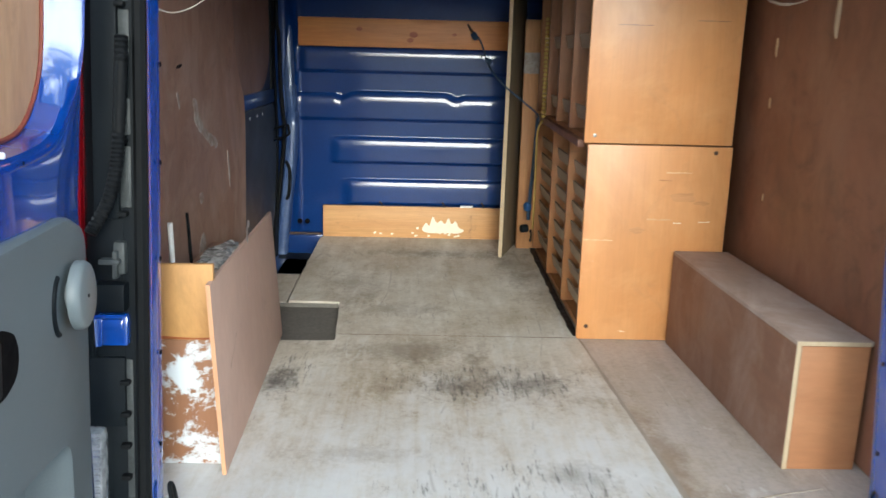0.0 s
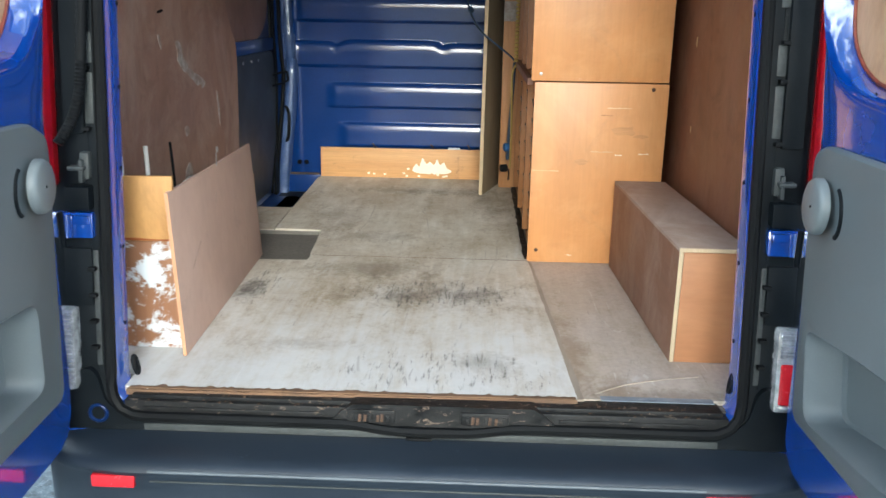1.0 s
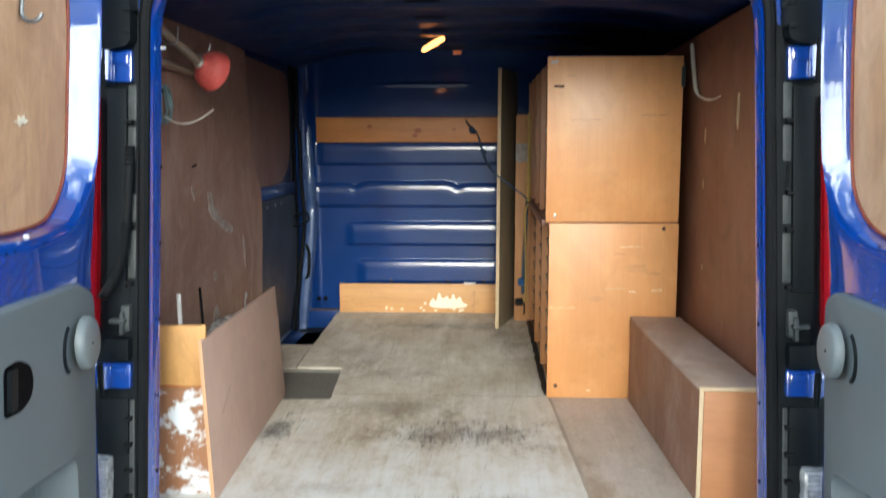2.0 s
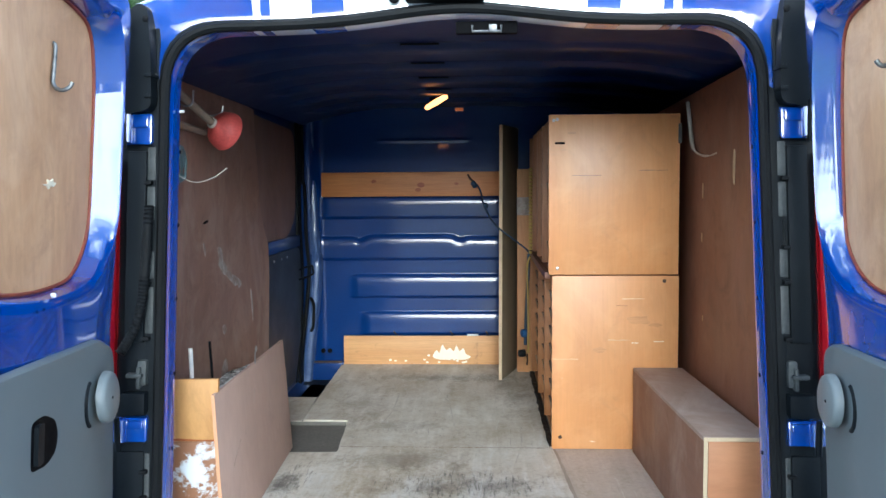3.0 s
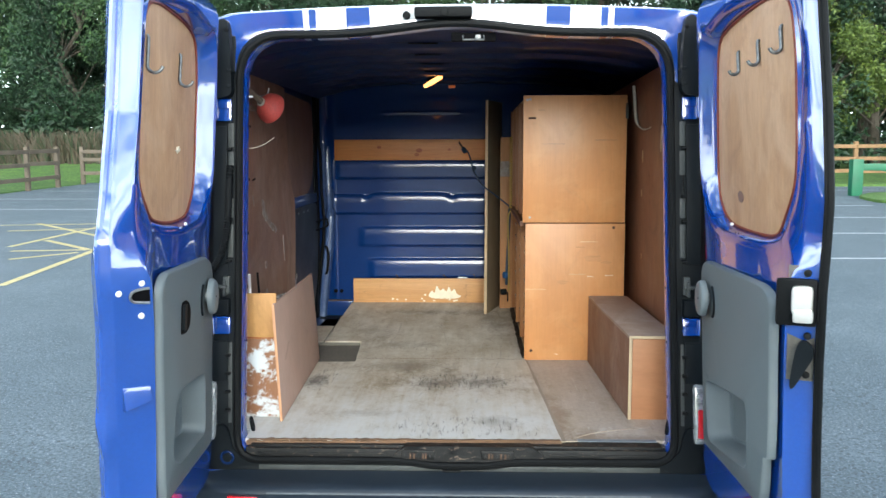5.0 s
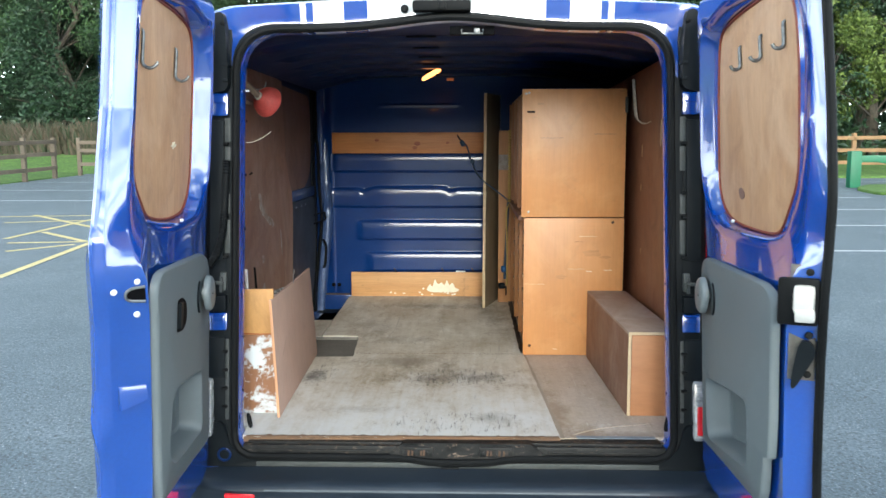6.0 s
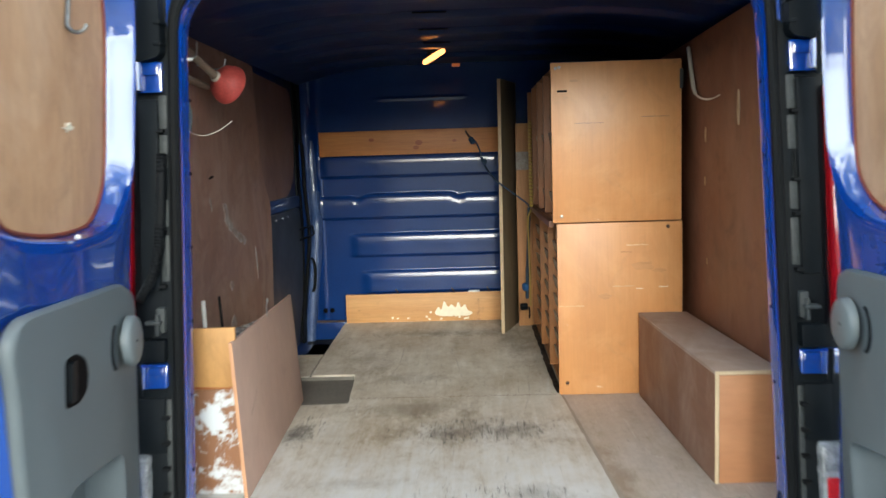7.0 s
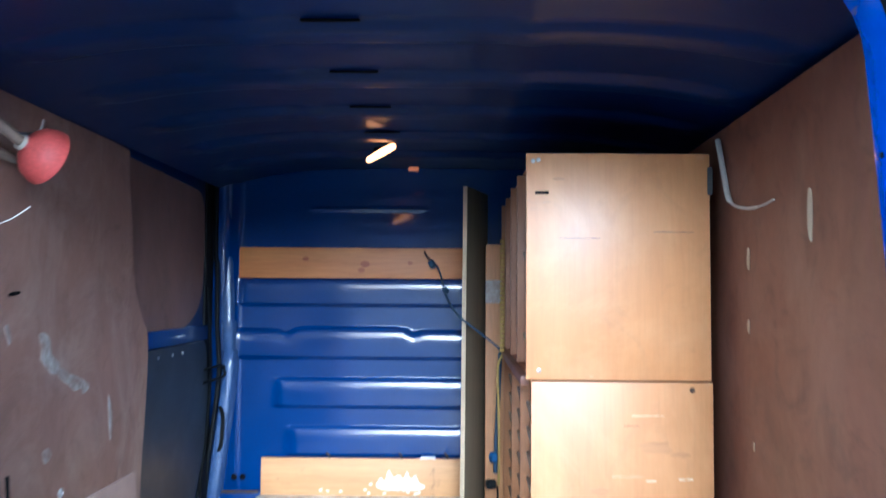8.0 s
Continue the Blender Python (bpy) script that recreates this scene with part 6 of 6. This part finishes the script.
lb = thing("loose_board", (-0.64, 0.65, 0.56), "pinkish plywood offcut standing on its edge", "board")
p0, p1, q0, q1 = Vector((-0.628, 0.20, 0.5605)), Vector((-0.660, 1.11, 0.5605)), Vector((-0.651, 0.212, 0.980)), Vector((-0.686, 1.10, 0.962))
nn = (p1 - p0).cross(q0 - p0).normalized() * -0.009
if nn.x > 0:
    nn = -nn
part("sheet", hexa([p0, p1, p1 + nn, p0 + nn, q0, q1, q1 + nn, q0 + nn], 0.0008), "pale_board", lb)
ed = (p0 - p1).normalized() * 0.0015
part("sheet_edge", hexa([p0 + ed, p0, p0 + nn, p0 + nn + ed, q0 + ed, q0, q0 + nn, q0 + nn + ed]), "board_edge", lb, "orange raw edge")
for za, zb, ya, yb in ((0.75, 0.80, 0.33, 0.42), (0.86, 0.90, 0.6, 0.62)):
    f0, f1 = (ya - 0.2) / 0.91, (yb - 0.2) / 0.91
    h0, h1 = (za - 0.56) / 0.42, (zb - 0.56) / 0.42
    pts = [p0.lerp(p1, f).lerp(q0.lerp(q1, f), h) for f, h in ((f0, h0), (f1, h1), (f1 + 0.01, h1 + 0.008), (f0 + 0.006, h0 + 0.015))]
    part("scuff", hexa([p + nn * 0.02 for p in pts] + [p - nn * 0.06 for p in pts]), "box_top", lb)
solo("eye_screw", joined(tube([(-0.668, 0.66, 0.965), (-0.668, 0.665, 1.005)], 0.0025, 6), tube([(-0.668 + 0.003, 0.665 + 0.007 * math.cos(a), 1.013 + 0.008 * math.sin(a)) for a in np.linspace(0, 6.283, 14)[:-1]], 0.002, 6, True)), "steel", (-0.668, 0.66, 0.965), "small steel eye screw on the loose board", "eye screw")

wa = thing("wheel_arch_box", (-0.77, 0.66, 0.56), "boxed-in wheel arch with dusty brown top", "wheel arch")
part("top_board", box(-0.884, -0.690, 0.262, 1.16, 0.834, 0.848, 0.002), "box_side", wa, "dusty brown top")
part("side_board", box(-0.702, -0.690, 0.262, 1.16, 0.561, 0.833, 0.001), "box_side", wa)
part("front_board", box(-0.884, -0.648, 0.246, 0.260, 0.561, 0.848, 0.002), "splash", wa, "brown board splashed with white paint")
for pts in ([(-0.86, 0.55), (-0.80, 0.50), (-0.74, 0.56), (-0.72, 0.66), (-0.78, 0.70), (-0.84, 0.64)], [(-0.84, 0.80), (-0.78, 0.78), (-0.75, 0.86), (-0.80, 0.93)], [(-0.78, 0.36), (-0.73, 0.34), (-0.71, 0.43), (-0.76, 0.47)]):
    part("paint_smear", prism(smooth_line(pts, 4, True), lambda a, b, c: (a, b, c), 0.8465, 0.8495), "streak", wa, "dried pale paint")
ofc = solo("offcut_board", hexa([(-0.80, 0.243, 0.849), (-0.655, 0.243, 0.849), (-0.655, 0.258, 0.849), (-0.80, 0.258, 0.849), (-0.80, 0.246, 1.012), (-0.652, 0.246, 1.014), (-0.652, 0.260, 1.014), (-0.80, 0.260, 1.012)], 0.002), "small_board", (-0.72, 0.24, 0.846), "stained yellow plywood offcut on the wheel arch box", "board")
# a stained left corner, and a dark line along the foot
for pts in ([(-0.80, 0.93), (-0.786, 0.94), (-0.782, 0.985), (-0.79, 1.008), (-0.80, 1.01)], [(-0.80, 0.8505), (-0.656, 0.8505), (-0.656, 0.855), (-0.70, 0.8535), (-0.76, 0.857), (-0.80, 0.8545)]):
    part("stain", prism(pts, lambda a, b, c: (a, c + 0.243 + (b - 0.849) * 0.0185, b), -0.0008, 0.0006), "knot", ofc, "dark mark")
solo("white_stick", tube([(-0.818, 0.524, 0.848), (-0.82, 0.52, 1.042)], 0.0065, 10), "white", (-0.818, 0.524, 0.848), "short white plastic stick standing on the box", "stick")
solo("white_stick", tube([(-0.818, 0.352, 0.848), (-0.82, 0.353, 1.04)], 0.006, 10), "white", (-0.818, 0.352, 0.848), "short white plastic stick standing on the box", "stick")
solo("dark_rod", tube([(-0.868, 0.857, 0.848), (-0.872, 0.86, 0.93), (-0.876, 0.86, 1.0)], 0.0045, 8), "black", (-0.868, 0.857, 0.848), "thin dark rod leaning on the wall", "rod")
bag = bmesh.new()
bmesh.ops.create_icosphere(bag, subdivisions=4, radius=1.0)
for vert in bag.verts:
    d = vert.co.copy()
    k = 1.0 + 0.35 * noise.noise(d * 2.3 + Vector((3, 1, 7))) + 0.22 * abs(noise.noise(d * 6.0)) + 0.06 * noise.noise(d * 15.0)
    vert.co = (-0.805 + 0.055 * k * d.x, 0.95 + 0.15 * k * d.y, 0.848 + max(0.0, 0.030 * k * d.z))
solo("plastic_bag", bag, "film", (-0.805, 0.92, 0.848), "crumpled grey plastic bag with painted glints on the wheel arch box", "bag", smooth=25)

# ---- hanging things ----
pg = thing("plunger", (-0.81, 0.73, 1.66), "red rubber plunger with grey wooden stick on a hook", "plunger")
ax = Vector((0.45, 0.80, -0.36)).normalized()
tip = Vector((-0.806, 0.765, 1.712))
s1 = ax.orthogonal().normalized()
s2 = ax.cross(s1)
rows = []
for along_, r in ((-0.02, 0.012), (-0.006, 0.017), (0.0, 0.026), (0.008, 0.042), (0.022, 0.056), (0.040, 0.063), (0.052, 0.065), (0.056, 0.062), (0.050, 0.058), (0.03, 0.05), (0.012, 0.03)):
    rows.append([tip + ax * along_ + r * (math.cos(6.2832 * k / 30) * s1 + math.sin(6.2832 * k / 30) * s2) for k in range(30)])
part("cup", loops(rows, True, True), "red_rubber", pg, "red rubber cup")
part("stick", tube([tip - ax * 0.012, tip + Vector((-0.022, -0.08, 0.035)), (-0.866, 0.50, 1.822)], 0.0125, 12), "grey_wood", pg, "grey wooden stick")
part("collar", tube([tip - ax * 0.020, tip - ax * 0.012], [0.017, 0.018], 14), "wire_w", pg)
solo("wall_hook", tube(smooth_line([(-0.884, 0.80, 1.76), (-0.84, 0.80, 1.745), (-0.80, 0.80, 1.75), (-0.79, 0.80, 1.775)], 4), 0.003, 6), "steel", (-0.884, 0.80, 1.76), "bent steel wall hook", "hook")
solo("wall_hook", tube(smooth_line([(-0.884, 0.58, 1.78), (-0.84, 0.58, 1.755), (-0.815, 0.58, 1.76), (-0.81, 0.58, 1.80)], 4), 0.003, 6), "steel", (-0.884, 0.58, 1.78), "bent steel wall hook", "hook")
solo("broom_handle", tube([(-0.866, 0.25, 1.715), (-0.868, 0.84, 1.695)], 0.011, 12), "grey_wood", (-0.87, 0.45, 1.70), "grey wooden handle hung along the wall", "handle")
coil = []
for k in range(70):
    a = k * 0.62
    coil.append((-0.868 + 0.008 * math.sin(k * 0.9), 0.60 + 0.042 * math.cos(a) + 0.006 * math.sin(k), 1.585 + 0.052 * math.sin(a) + 0.004 * math.cos(k * 1.7)))
solo("wire_coil", tube(smooth_line(coil, 3), 0.0028, 5), "wire_g", (-0.87, 0.50, 1.575), "tangled grey-green wire coil on the wall", "wire")
solo("loose_wire", tube(smooth_line([(-0.868, 0.58, 1.555), (-0.845, 0.61, 1.535), (-0.82, 0.64, 1.53), (-0.78, 0.655, 1.545), (-0.742, 0.662, 1.572)], 6), 0.0016, 6), "wire_w", (-0.868, 0.53, 1.53), "pale wire end sticking out", "wire")
solo("white_cable", tube(smooth_line([(0.775, 1.18, 1.806), (0.775, 1.14, 1.72), (0.776, 1.095, 1.64), (0.778, 1.0, 1.612), (0.779, 0.90, 1.606), (0.78, 0.82, 1.612)], 8), [0.0075] * 17 + [0.004] * 14 + [0.0022] * 10, 8), "wire_w", (0.77, 1.08, 1.6), "white cable hanging beside the shelving", "cable")

# ---- cords ----
cord = smooth_line([(-0.005, 2.448, 1.545), (0.03, 2.43, 1.50), (0.06, 2.30, 1.40), (0.105, 2.11, 1.33), (0.18, 2.09, 1.27), (0.25, 2.10, 1.215), (0.266, 2.12, 1.19)], 8)
bc = thing("bungee_cord", (0.1, 2.2, 1.2), "dark bungee cord stretched from plank to shelving", "cord")
part("cord", tube(cord, 0.004, 8), "cord_blue", bc)
part("cord_hook", tube(smooth_line([(-0.03, 2.45, 1.575), (-0.028, 2.44, 1.57), (-0.015, 2.436, 1.55), (0.0, 2.446, 1.54)], 4), 0.005, 8), "rust", bc, "rusty end hook")
part("cord_knot", disc((-0.005, 2.445, 1.535), (0.3, -0.4, -0.5), 0.014, 0.03, 12, 0.005), "cord_blue", bc)
part("cord_knot", disc((0.055, 2.33, 1.425), (0.3, -0.5, -0.4), 0.012, 0.02, 12, 0.004), "cord_blue", bc)
st = thing("hanging_strap", (0.262, 2.14, 0.7), "blue strap hanging down the shelving's front", "strap")
part("webbing", tube(smooth_line([(0.264, 2.13, 1.19), (0.258, 2.15, 1.0), (0.252, 2.17, 0.85), (0.25, 2.18, 0.74)], 6), 0.008, 6), "cord_blue", st)
part("buckle", disc((0.25, 2.17, 0.80), (-1, -0.4, 0), 0.02, 0.02, 14, 0.004), "strap_blue", st, "blue plastic buckle")
part("ratchet", disc((0.246, 2.18, 0.70), (-1, -0.4, 0), 0.018, 0.03, 14, 0.004), "plastic", st, "dark buckle end")
part("end_hook", tube([(0.255, 2.12 + 0.02 * math.cos(a), 0.68 + 0.025 * math.sin(a)) for a in np.linspace(0.6, 5.4, 10)], 0.004, 6), "black", st)
solo("yellow_cord", tube(smooth_line([(0.262, 1.98, 1.19), (0.25, 2.02, 1.14), (0.255, 2.06, 1.0), (0.258, 2.07, 0.85), (0.258, 2.08, 0.72)], 6), 0.0045, 6), "cord_yellow", (0.262, 2.0, 1.19), "thin yellow cord hanging from the batten", "cord")
ch = thing("bead_chain", (0.262, 1.96, 1.2), "brownish twisted chain hanging on the upper unit", "chain")
for k in range(24):
    z = 1.205 + k * 0.0165
    part("link", disc((0.262, 1.96 + 0.003 * (k % 2), z), (0, 0, 1), 0.0085, 0.012, 8, 0.003), "cord_yellow", ch)

# ---- ceiling lamp ----
cl = thing("ceiling_lamp", (-0.16, 1.93, 1.905), "lit warm dome lamp hanging loose from the roof", "lamp")
part("lens", tube([(-0.212, 1.9, 1.862), (-0.205, 1.9, 1.868), (-0.16, 1.9, 1.894), (-0.12, 1.9, 1.916), (-0.113, 1.9, 1.919)], [0.005, 0.011, 0.014, 0.012, 0.006], 12), "lamp_on", cl, "glowing orange-white lens")
part("housing", hexa([(-0.20, 1.915, 1.892), (-0.18, 1.90, 1.892), (-0.11, 1.915, 1.918), (-0.125, 1.945, 1.918), (-0.19, 1.92, 1.915), (-0.17, 1.91, 1.915), (-0.12, 1.92, 1.928), (-0.13, 1.95, 1.928)], 0.003), "black", cl, "dark lamp housing")
part("bulb_holder", box(-0.09, -0.05, 2.28, 2.31, 1.888, 1.903, 0.003), "lamp_dim", cl, "small amber lamp")
